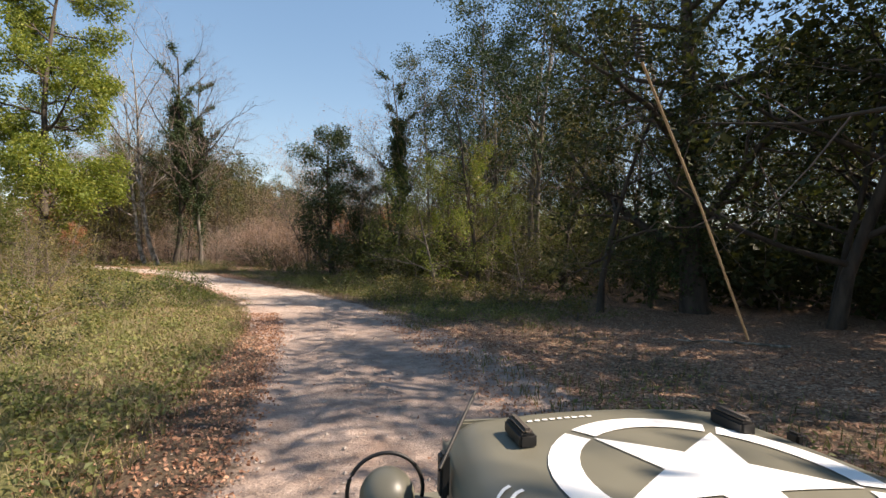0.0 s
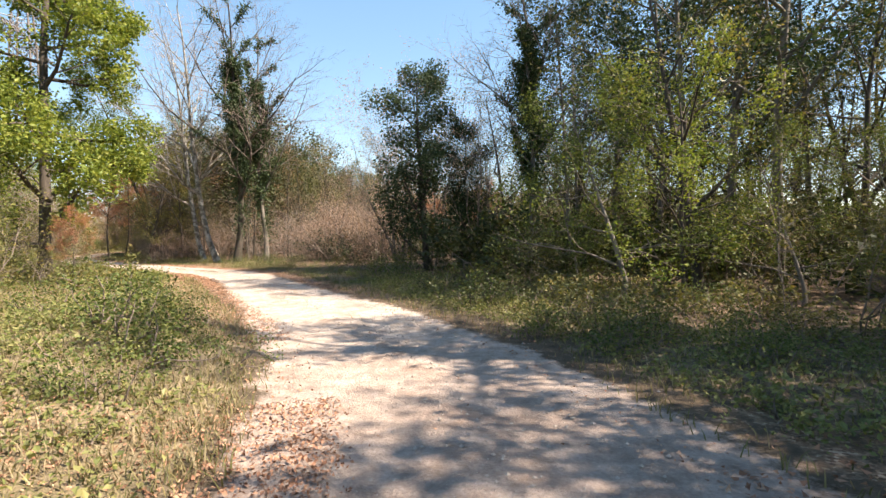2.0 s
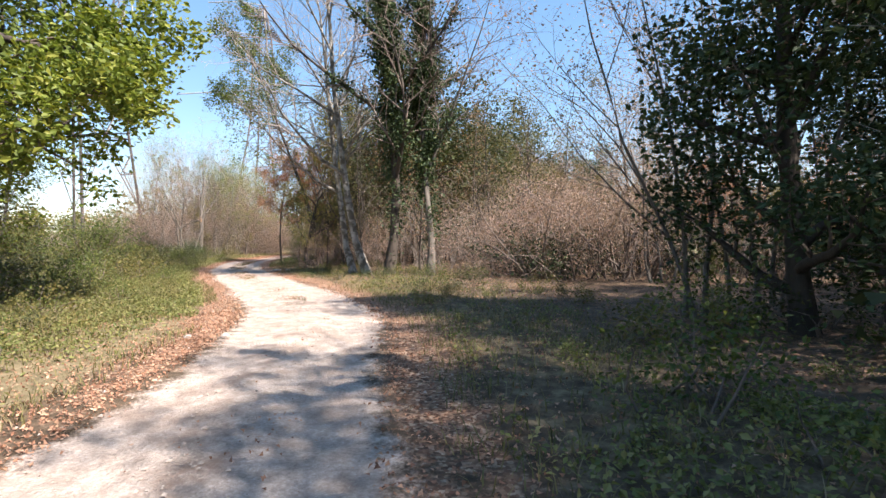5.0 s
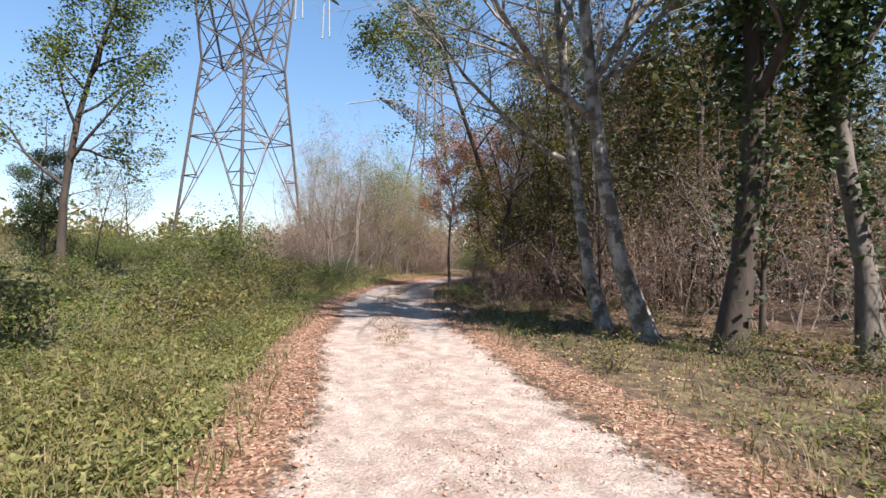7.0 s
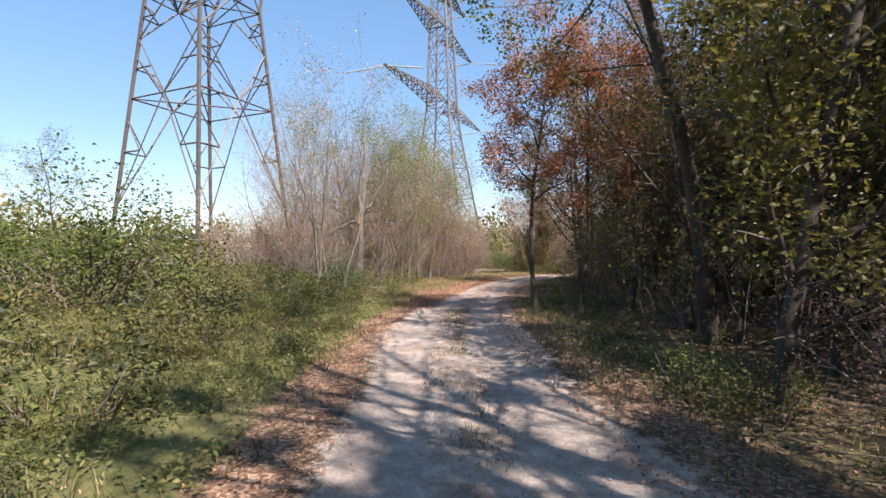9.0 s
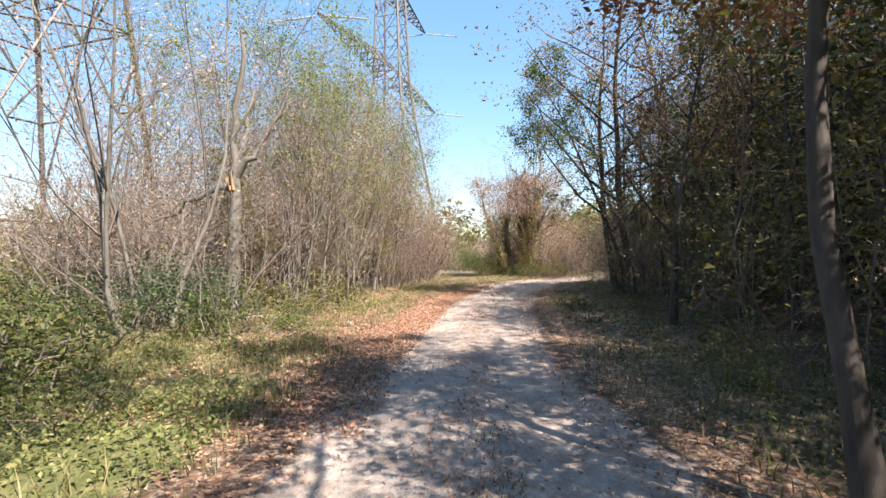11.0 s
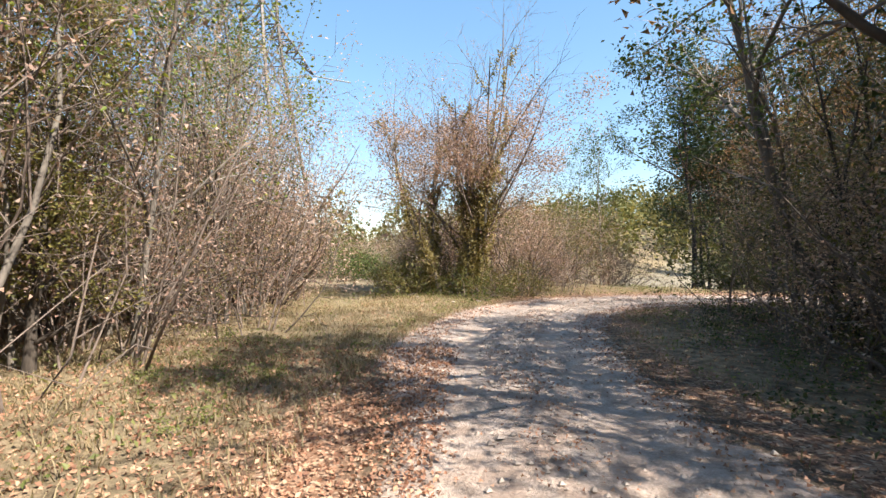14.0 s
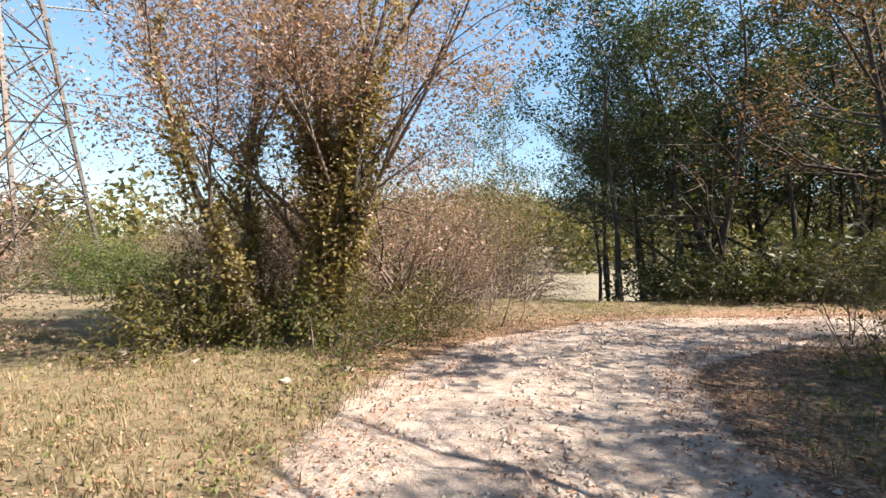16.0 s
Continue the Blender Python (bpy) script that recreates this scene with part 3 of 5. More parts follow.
def pylon_flared(x, y, turn):
    """A tower whose body narrows to a waist and opens again into two arms under a long beam."""
    root = tagged(new("pylon"), "tall weathered steel lattice power line pylon above the bushes", "pylon", "power line pylons")
    z0 = float(height(x, y)[0])
    root.matrix_basis = pose(x, y, z0 - 0.3, 0, 0, turn)
    body = [square(r, z - z0 + 0.3, 0) for r, z in ((5.9 - 0.12 * (z0 - 0.3), z0 - 0.3), (5.3, 5.0), (4.44, 12.2), (3.96, 16.2), (3.6, 19.2))]
    for k in range(4):
        leg_part(body, k, 0.13, root)
    braces = []
    for lo, hi in ((0, 2), (2, 4)):
        for k in range(4):
            a, b, c, d = body[lo][k], body[lo][(k + 1) % 4], body[hi][k], body[hi][(k + 1) % 4]
            mid_ = body[lo + 1]
            m0, m1 = mid_[k], mid_[(k + 1) % 4]
            foot, head = (a + b) / 2, (c + d) / 2
            braces += [(c, d), (m0, head), (m1, head), (m0 * 0.5 + c * 0.5, (m0 + head) / 2), (m1 * 0.5 + d * 0.5, (m1 + head) / 2)]
            braces += [((m0 + head) / 2, m0 * 0.2 + c * 0.8), ((m1 + head) / 2, m1 * 0.2 + d * 0.8)]
            if lo:
                braces += [(m0, foot), (m1, foot), ((m0 + foot) / 2, (m0 + a) / 2), ((m1 + foot) / 2, (m1 + b) / 2), (foot, a * 0.3 + m0 * 0.7), (foot, b * 0.3 + m1 * 0.7)]
            else:
                braces += [(a, (m0 + m1) / 2 * 0.35 + foot * 0.65), (m0 * 0.55 + a * 0.45, m1 * 0.55 + b * 0.45)]
        for k in range(2):
            steel_part("plan_brace", [(body[hi][k], body[hi][k + 2])], 0.05, root)
    tagged(steel_part("bracing", braces, 0.058, root), kind="stuff")
    n, tv = np.array([0.707, 0.707, 0]), np.array([-0.707, 0.707, 0])
    up = 0.3 - z0
    for s in (1, -1):
        rings = []
        for z, outer, inner, hw in ((19.2, 2.545, 0.15, 2.545), (25.2, 4.3, 2.8, 1.7), (31.2, 5.8, 4.8, 1.0)):
            rings.append([s * n * d + tv * w + np.array([0, 0, z + up]) for d, w in ((outer, -hw), (outer, hw), (inner, hw), (inner, -hw))])
        lg, br = lattice([rings[0], [(p + q) / 2 for p, q in zip(rings[0], rings[1])], rings[1], [(p + q) / 2 for p, q in zip(rings[1], rings[2])], rings[2]], False)
        for k in range(4):
            leg_part(rings, k, 0.11, root)
        tagged(steel_part("arm_bracing", br, 0.06, root), kind="stuff")
        c, b = truss(np.array([0, 0, 31.2 + up]), s * n * 14.5 + np.array([0, 0, 32.0 + up]), 1.8, 10, 0.9)
        tagged(steel_part("crossbeam", c + b, 0.07, root), kind="stuff")
        for d in (12.2, 7.4):
            for w in (-0.35, 0.35):
                insulator("insulator", s * n * d + tv * w + np.array([0, 0, 31.6 + up]), s * n * d + tv * w * 1.4 + np.array([0, 0, 27.0 + up]), root)
    return root


def pylon_armed(x, y, turn):
    """A straight tapering tower with three pairs of pointed arms."""
    root = tagged(new("pylon"), "distant grey steel lattice pylon with long pointed crossarms", "pylon", "power line pylons")
    z0 = float(height(x, y)[0])
    root.matrix_basis = pose(x, y, z0 - 0.3, 0, 0, turn)
    levels = [(7.4, 0), (6.1, 5.5), (5.0, 10.5), (4.0, 15.2), (3.1, 19.6), (2.5, 23.5), (2.3, 27.5), (2.1, 31.5), (1.9, 35.5), (1.6, 39.5), (0.5, 45)]
    body = [square(r, z) for r, z in levels]
    legs, braces = lattice(body, True)
    for k in range(4):
        leg_part(body, k, 0.15, root)
    tagged(steel_part("bracing", braces, 0.05, root), kind="stuff")
    for z, reach in ((24.0, 17.4), (35.0, 13.0), (41.5, 9.0)):
        for sx in (1, -1):
            c, b = truss((sx * 1.2, 0, z), (sx * reach, 0, z + 0.4), 2.4, 9, 1.5)
            tagged(steel_part("crossarm", c + b, 0.07, root), kind="stuff")
            for side in (-1, 1):
                insulator("insulator", (sx * reach, 0.3 * side, z + 0.2), (sx * reach - side * 1.2, 4.6 * side, z - 0.3), root)
    return root


P1, P2 = (-64.2, 43.8), (-84.8, 81.8)
pylon_flared(*P1, 72.3)
pylon_armed(*P2, 118)


# ---------------------------------------------------------------- trees and shrubs, built once
PARK = Matrix.Translation((0, 0, -400))
LEAFY = [(8, 0.07, 0.02, (10, 13), 58, 0.42, 0.22), (4, 0.16, 0.05, (5, 7), 45, 0.5, 0.2), (3, 0.22, 0.03, (4, 5), 45, 0.5, 0.2), (2, 0.25, 0.0, 0, 0, 0, 0)]
TALL = [(10, 0.04, 0.02, (18, 22), 50, 0.28, 0.25), (4, 0.14, 0.08, (4, 6), 42, 0.5, 0.2), (2, 0.2, 0.02, (3, 4), 45, 0.5, 0.2), (2, 0.25, 0.0, 0, 0, 0, 0)]
BARE = [(9, 0.07, 0.03, (9, 12), 42, 0.5, 0.2), (5, 0.12, 0.06, (6, 8), 38, 0.5, 0.2), (3, 0.16, 0.04, (5, 7), 38, 0.5, 0.15), (1, 0.2, 0.02, 0, 0, 0, 0)]
FAN = [(7, 0.10, 0.03, (5, 7), 34, 0.6, 0.2), (4, 0.14, 0.05, (4, 6), 36, 0.5, 0.2), (3, 0.18, 0.03, (3, 4), 40, 0.5, 0.15), (1, 0.2, 0.0, 0, 0, 0, 0)]
POLE = [(9, 0.035, 0.02, (16, 20), 32, 0.2, 0.12), (3, 0.12, 0.1, (4, 6), 40, 0.5, 0.2), (2, 0.2, 0.02, (2, 3), 45, 0.5, 0.2), (1, 0.25, 0.0, 0, 0, 0, 0)]
BRUSH = [(6, 0.19, 0.02, (6, 8), 48, 0.42, 0.12), (3, 0.26, 0.0, (3, 4), 50, 0.5, 0.2), (1, 0.3, -0.03, 0, 0, 0, 0)]
TIERED = [(10, 0.04, 0.02, (26, 30), 72, 0.2, 0.06), (4, 0.13, 0.0, (7, 9), 45, 0.5, 0.15), (3, 0.16, 0.0, (4, 5), 45, 0.5, 0.2), (2, 0.2, 0.0, 0, 0, 0, 0)]
AIRY = [(8, 0.05, 0.02, (13, 15), 62, 0.4, 0.45), (5, 0.14, 0.03, (5, 7), 45, 0.5, 0.25), (3, 0.2, 0.0, (3, 4), 45, 0.5, 0.2), (2, 0.25, 0.0, 0, 0, 0, 0)]
BROAD = [(8, 0.06, 0.02, (14, 17), 58, 0.31, 0.28), (4, 0.16, 0.05, (5, 7), 45, 0.5, 0.2), (3, 0.22, 0.03, (4, 5), 45, 0.5, 0.2), (2, 0.25, 0.0, 0, 0, 0, 0)]
GRAND = [(8, 0.06, 0.02, (15, 17), 68, 0.34, 0.12), (5, 0.16, 0.02, (6, 8), 48, 0.5, 0.2), (3, 0.22, 0.0, (3, 4), 48, 0.5, 0.2), (2, 0.25, 0.0, 0, 0, 0, 0)]
COLUMN = [(8, 0.05, 0.02, (22, 26), 55, 0.24, 0.06), (4, 0.16, 0.06, (5, 7), 45, 0.5, 0.2), (3, 0.22, 0.03, (3, 4), 45, 0.5, 0.2), (2, 0.25, 0.0, 0, 0, 0, 0)]
SHADE = [(8, 0.08, 0.02, (13, 16), 66, 0.44, 0.1), (4, 0.16, 0.03, (5, 7), 48, 0.5, 0.2), (3, 0.22, 0.0, (3, 4), 48, 0.5, 0.2), (2, 0.25, 0.0, 0, 0, 0, 0)]
TWIGGY = [(9, 0.07, 0.03, (13, 15), 44, 0.46, 0.25), (5, 0.12, 0.05, (9, 11), 40, 0.5, 0.15), (3, 0.16, 0.03, (8, 10), 40, 0.5, 0.1), (2, 0.2, 0.02, 0, 0, 0, 0)]
HIGH = [(8, 0.06, 0.02, (13, 16), 52, 0.4, 0.42), (4, 0.16, 0.03, (5, 7), 48, 0.5, 0.2), (3, 0.22, 0.0, (3, 4), 48, 0.5, 0.2), (2, 0.25, 0.0, 0, 0, 0, 0)]
HEIGHTS = {"pole": 9.5, "sparse": 9, "lime": 10.5, "oak": 11.5, "dark": 13, "deep": 11, "sapling": 6, "tall": 16, "olive": 10, "rusty": 10, "bare": 11, "barebrown": 9, "brush": 5.2, "brushgreen": 4.6, "russet": 9.5}

GOLD = leaf_material("golden_olive_leaves", [(0.1, (0.12, 0.105, 0.045)), (0.5, (0.3, 0.24, 0.1)), (0.85, (0.42, 0.33, 0.15)), (1.0, (0.46, 0.29, 0.16))], 0.42)
PROTO = {
    "lime": [tree_proto("broadleaf_tree", 11 + k, 10.5, 0.17, SHADE, BARK_DARK, TWIG, LIME, 11000, 0.13, 0.24, low=0.8, fine=False) for k in range(2)],
    "sapling": [tree_proto("young_leafy_tree", 17 + k, 6.0, 0.07, SHADE, BARK, TWIG, LEAFGREEN, 7000, 0.08, 0.18, low=0.4, fine=False) for k in range(2)],
    "column": [tree_proto("dense_olive_tree", 25, 8.6, 0.14, COLUMN, BARK_DARK, TWIG_DARK, OLIVE_SUNLIT, 15000, 0.085, 0.2, low=1.0, fine=False)],
    "overhang": [tree_proto("leaning_oak", 27, 13.5, 0.15, AIRY, BARK_DARK, TWIG_DARK, GREEN, 15000, 0.12, 0.22, lean=(-0.02, -0.2), low=5.5, wood_levels=1)],
    "limebig": [tree_proto("broadleaf_tree", 15, 10.5, 0.2, SHADE, BARK_DARK, TWIG, LIME, 20000, 0.13, 0.24, low=0.6)],
    "beech": [tree_proto("beech_tree", 13, 16, 0.26, TIERED, BARK_DARK, TWIG_DARK, LIME, 60000, 0.135, 0.2, low=0.9, fine=False)],
    "oak": [tree_proto("broadleaf_tree", 21 + k, 11.5, 0.17, BROAD, BARK_DARK, TWIG_DARK, GREEN, 13000, 0.12, 0.24, low=1.4, fine=False) for k in range(2)],
    "dark": [tree_proto("woodland_tree", 31 + k, 13, 0.18, SHADE, BARK_DARK, TWIG, DEEP, 5500, 0.15, 0.26, low=1.8, fine=False) for k in range(3)],
    "grand": [tree_proto("woodland_tree", 34, 14.5, 0.42, GRAND, BARK_DARK, TWIG_DARK, DEEP, 16000, 0.14, 0.24, low=2.4, ivy=5000, ivy_top=0.6)],
    "deep": [tree_proto("woodland_tree", 36 + k, 11, 0.15, SHADE, BARK_DARK, TWIG_DARK, DEEP, 4200, 0.19, 0.4, low=0.4, fine=False) for k in range(2)],
    "tall": [tree_proto("slender_tree", 41 + k, 16, 0.16, TALL, BARK, TWIG_DARK, IVY, 11000, 0.14, 0.26, low=2.5, fine=False) for k in range(2)],
    "olive": [tree_proto("woodland_tree", 51 + k, 10, 0.14, LEAFY, BARK_DARK, TWIG_DARK, OLIVE, 4000, 0.08, 0.2, low=0.5, fine=False) for k in range(3)],
    "rusty": [tree_proto("woodland_tree", 46 + k, 10, 0.13, LEAFY, BARK_DARK, TWIG_DARK, RUST, 4200, 0.075, 0.18, low=0.8, fine=False) for k in range(2)],
    "pole": [tree_proto("slim_woodland_tree", 56 + k, 9.5, 0.075, POLE, BARK_DARK, TWIG_DARK, (OLIVE, DEEP, RUST)[k], 1300, 0.085, 0.2, low=0.3) for k in range(3)],
    "bare": [tree_proto("bare_tree", 61 + k, 11, 0.15, BARE, BARK, TWIG_GREY) for k in range(2)],
    "sparse": [tree_proto("thin_leaved_tree", 66 + k, 9, 0.065, BARE, BARK, TWIG_GREY, LEAFGREEN if k else LIME, 5200, 0.08, 0.2, low=2.2) for k in range(2)],
    "barebrown": [tree_proto("bare_tree", 71 + k, 9, 0.06, FAN, BARK, TWIG, DUSKY if k == 1 else BROWN, 4200, 0.055, 0.2, stems=4, ring=0.6) for k in range(3)],
    "clump": [tree_proto("multi_stemmed_tree", 78, 9.5, 0.12, FAN, BARK, TWIG, DUSKY, 44000, 0.06, 0.26, stems=9, ring=0.8, spread=0.36, ivy=24000, ivy_top=0.62, ivy_size=0.088, ivy_mat=GOLD, high=6.6)],
    "brush": [tree_proto("thicket_shrub", 81 + k, 5.2, 0.022, BRUSH, TWIG if k % 2 else TWIG_GREY, TWIG if k % 2 else TWIG_GREY, OLIVE if k == 3 else BROWN, 900, 0.055, 0.24, stems=13, ring=1.3) for k in range(4)],
    "brushgreen": [tree_proto("thicket_shrub", 91 + k, 4.6, 0.022, BRUSH, TWIG, TWIG, OLIVE, 2800, 0.066, 0.2, stems=9, ring=1.2) for k in range(3)],
    "brownbush": [bush_proto("leafy_brown_bush", 96 + k, 4.2, 4.2, DUSKY if k else BROWN, 12000, 0.045, stems=24) for k in range(2)],
    "russet": [tree_proto("russet_tree", 101, 9.5, 0.13, HIGH, BARK_DARK, TWIG, RUSSET, 18000, 0.095, 0.2, low=3.4)],
    "ivytree": [tree_proto("ivy_clad_tree", 111 + k, 15.5, 0.22, TWIGGY, BARK if k else BARK_DARK, TWIG, ivy=20000, ivy_top=0.8, ivy_shape=(3.6, 1.5), ivy_size=0.12, ivy_depth=0.18) for k in range(2)],
    "pale": [tree_proto("leaning_tree", 121, 16, 0.2, TWIGGY, BARK_PALE, TWIG_GREY, lean=(-0.38, 0.05))],
    "ivybush": [tree_proto("ivy_clad_tree", 131, 9.5, 0.14, SHADE, BARK_DARK, TWIG_DARK, IVY, 17000, 0.11, 0.25, ivy=6000, ivy_top=0.9)],
    "poplar": [tree_proto("young_poplar", 141, 8.5, 0.06, TALL, BARK_PALE, TWIG, GREEN, 3200, 0.1, 0.18, low=1.6)],
    "bramble": [bush_proto("bramble_bush", 151 + k, 1.25, 2.2, (OLIVE, GREEN, OLIVE, GREEN, DEEP)[k], 850, 0.08, stems=11, twiggy=1) for k in range(5)],
    "pine": [tree_proto("dark_crowned_tree", 191 + k, 12.5, 0.16, HIGH, BARK_DARK, TWIG_DARK, IVY, 8500, 0.145, 0.28, low=2.8, fine=False) for k in range(2)],
    "goldbush": [bush_proto("olive_leaved_bush", 158, 1.9, 2.6, OLIVE, 3600, 0.065, stems=16)],
    "ivymass": [tree_proto("ivy_smothered_tree", 133, 8.8, 0.2, COLUMN, BARK_DARK, TWIG_DARK, IVY, 22000, 0.12, 0.28, low=0.3, fine=False, lean=(-0.16, 0.0))],
    "laurel": [bush_proto("evergreen_bush", 156, 1.9, 2.6, IVY, 2600, 0.085, stems=18)],
    "undergrowth": [bush_proto("undergrowth_shrub", 181 + k, 3.4, 3.4, DEEP, 1100, 0.26, stems=9, twiggy=1) for k in range(2)],
    "bush": [bush_proto("round_bush", 161, 2.9, 3.6, GREEN, 9500, 0.092, stems=30)],
    "low": [bush_proto("low_shrub", 171 + k, 0.6, 1.1, WEED, 420, 0.07, stems=8, twiggy=1) for k in range(3)],
}
LABELS = {
    "grand": ("big spreading tree with dark limbs and foliage", "tree"),
    "sapling": ("young tree with fresh green leaves at the wood's edge", "tree"), "column": ("dense bushy olive-green tree at the edge of the wood", "tree"),
    "overhang": ("leaning oak reaching dark leaves over the track", "tree"),
    "beech": ("tall beech with tiers of yellow-green autumn leaves", "tree"),
    "pine": ("tall tree with a dense dark evergreen crown", "tree"), "goldbush": ("low bush of olive leaves below the stems", "bush"),
    "ivymass": ("dark tree smothered in ivy beside the first bend", "tree"),
    "rusty": ("woodland tree with withered rust-brown leaves", "tree"),
    "limebig": ("spreading tree with dense yellow-green autumn leaves", "tree"), "undergrowth": ("dark leafy undergrowth inside the wood", "shrub"),
    "pole": ("slim upright tree in the shaded wood edge", "tree"),
    "sparse": ("thin tree with scattered yellow-green leaves", "tree"), "clump": ("spreading multi-stemmed tree with brown and olive leaves", "tree"),
    "brownbush": ("large bush full of dry pinkish-brown leaves", "bush"), "laurel": ("dark evergreen bush beside the thicket", "bush"),
    "lime": ("tall tree with bright yellow-green autumn foliage", "tree"), "oak": ("broadleaf tree with dense green leaves", "tree"),
    "dark": ("shaded woodland tree with dark green crown", "tree"), "deep": ("dense dark green tree inside the wood", "tree"), "tall": ("slender tall tree with a high sparse green crown", "tree"),
    "olive": ("woodland tree with thin olive and brown autumn leaves", "tree"), "bare": ("leafless grey tree with fine twigs", "tree"),
    "barebrown": ("multi-stemmed bare tree with a few dry brown leaves", "tree"), "brush": ("dense thicket of bare brown stems and twigs", "thicket"),
    "brushgreen": ("upright thicket with thin olive leaves", "thicket"), "russet": ("small tree with russet red autumn leaves", "tree"),
    "ivytree": ("tall bare tree thickly clad in dark ivy", "tree"), "pale": ("pale-barked leafless tree leaning over the track", "tree"),
    "ivybush": ("dark ivy-smothered tree at the wood's edge", "tree"), "poplar": ("young slim tree with light green leaves", "tree"),
    "bramble": ("tangled low bramble bush on the verge", "bush"), "bush": ("rounded leafy green bush below the pylon", "bush"), "low": ("small leafy green shrub in the grass", "shrub"),
}
GROUPS = {"bramble": "verge brambles", "brush": "roadside thicket", "brushgreen": "roadside thicket", "low": "verge shrubs"}
place_rng = np.random.default_rng(7)
USED = {}


def plant(kind, x, y, size=1.0, turn=None, which=None, tilt=(0, 0), squash=1.0, label=""):
    """Sets a tree or shrub of a kind on the ground: the first of each build is moved there, the others are copies of it."""
    protos = PROTO[kind]
    p = protos[place_rng.integers(len(protos)) if which is None else which]
    turn = place_rng.uniform(0, 360) if turn is None else turn
    m = pose(x, y, float(height(x, y)[0]), tilt[0], tilt[1], turn) @ Matrix.Diagonal((size, size, size * squash, 1))
    lab, cat = LABELS[kind]
    if p in USED:
        ob = copy_thing(p, Matrix.Identity(4))
        ob.matrix_basis = m
    else:
        ob, USED[p] = p, True
        ob.matrix_basis = m
    return tagged(ob, label or lab, cat, GROUPS.get(kind, "woodland trees"))


def scatter(kinds, box, gap, keep, sizes=(0.8, 1.2), tries=5000, limit=999, reach=None):
    """Plants of the kinds at random places in a box, no two nearer than gap, where keep(x, y, d) holds.
    reach: how far past the middle of the track their shade may fall at most."""
    done = []
    xs, ys = place_rng.uniform(box[0], box[1], tries), place_rng.uniform(box[2], box[3], tries)
    d, _ = to_line(xs, ys)
    names, weights = zip(*kinds.items())
    weights = np.array(weights) / sum(weights)
    for x, y, dd in zip(xs, ys, d):
        if len(done) >= limit:
            break
        if keep(x, y, dd) and all((x - a) ** 2 + (y - b) ** 2 > gap * gap for a, b in done):
            kind, size = str(place_rng.choice(names, p=weights)), place_rng.uniform(*sizes)
            if reach is not None and kind in HEIGHTS:
                f = np.linspace(0, 1, 12) * HEIGHTS[kind] * 0.92 / math.tan(SUN_UP)
                far = (reach(x, y) if callable(reach) else reach) - (0.4 if kind in ("pole", "brush", "brushgreen") else 1.3)
                while size > 0.42:
                    sd, _ = to_line(x - SUN_WAY.x * f * size, y - SUN_WAY.y * f * size)
                    if sd.max() < far:
                        break
                    size *= 0.88
                else:
                    continue
            done.append((x, y))
            plant(kind, x, y, size)


# the named trees
plant("ivytree", -19.9, 37.45, 1.0, 20, 0)
plant("ivytree", -18.2, 38.0, 0.95, 140, 1)
plant("pale", -21.3, 37.9, 1.0, 35)
plant("pale", -22.5, 38.3, 0.85, 15)
plant("ivymass", -6.6, 31.0, 1.0, 10)
plant("ivymass", -5.4, 32.4, 0.75, 200)
plant("ivytree", -2.1, 26.7, 0.7, 260, 1)
plant("tall", -0.5, 29.4, 0.8)
plant("barebrown", -8.0, 31.8, 0.95)
plant("barebrown", -7.0, 33.4, 1.05)
plant("barebrown", -4.2, 31.0, 0.9)
plant("tall", 2.4, 24.6, 0.9)
plant("olive", 1.8, 22.0, 0.9, which=0)
plant("olive", 5.6, 22.6, 0.85)
# the next two are added outside the view to cast shade on the track
plant("dark", 9.4, 4.2, 1.0)
plant("dark", 9.8, 8.2, 1.1)
plant("dark", 9.8, 12.2, 1.0, which=1)
plant("dark", 12.8, 9.6, 1.0)
plant("rusty", -43.2, 58.2, 1.1)
plant("rusty", -42.6, 60.2, 1.15)
plant("rusty", -44.4, 59.4, 1.0)
# dark-leaved shrubs added to stand in for the deep shade behind the big tree
for lx, ly, ls in ((9.6, 17.6, 0.9), (11.6, 16.4, 1.0), (13.4, 14.8, 1.0), (13.0, 12.2, 0.9), (15.4, 11.2, 1.1), (15.6, 14.0, 1.1)):
    plant("undergrowth", lx, ly, ls)
plant("dark", 13.5, 0.5, 1.0)
plant("grand", 7.9, 15.2, 1.0, 40)
plant("ivybush", 6.9, 16.0, 0.55, 80)
for lx, ly, ls in ((-0.2, 20.9, 0.95), (3.4, 20.6, 0.7), (-1.0, 22.8, 0.65), (6.4, 21.6, 0.7)):
    plant("sapling", lx, ly, ls)
plant("beech", -19.4, 24.4, 1.12, 0)
plant("sapling", -18.6, 20.8, 0.7)
plant("sapling", -21.2, 22.4, 0.8)
# more dark shrubs, added where shade lies beneath the trees of the first bend
for lx, ly, ls in ((-3.4, 27.8, 0.8), (-1.4, 25.2, 0.65), (-2.8, 30.2, 0.9), (0.6, 24.4, 0.75), (3.2, 23.6, 0.7)):
    plant("undergrowth", lx, ly, ls)
plant("sapling", -17.2, 23.4, 0.32)
plant("limebig", -24.2, 24.4, 0.7, 130)
plant("russet", -17.3, 23.4, 0.24)
plant("bramble", -15.2, 22.4, 1.2)
plant("brushgreen", -16.6, 22.2, 0.5)
plant("limebig", -23.8, 19.8, 1.2, 200)
plant("oak", -26.5, 24.0, 0.95, which=1)
plant("oak", -36.6, 29.6, 0.95, which=0)
plant("ivymass", -40.2, 29.4, 0.5)
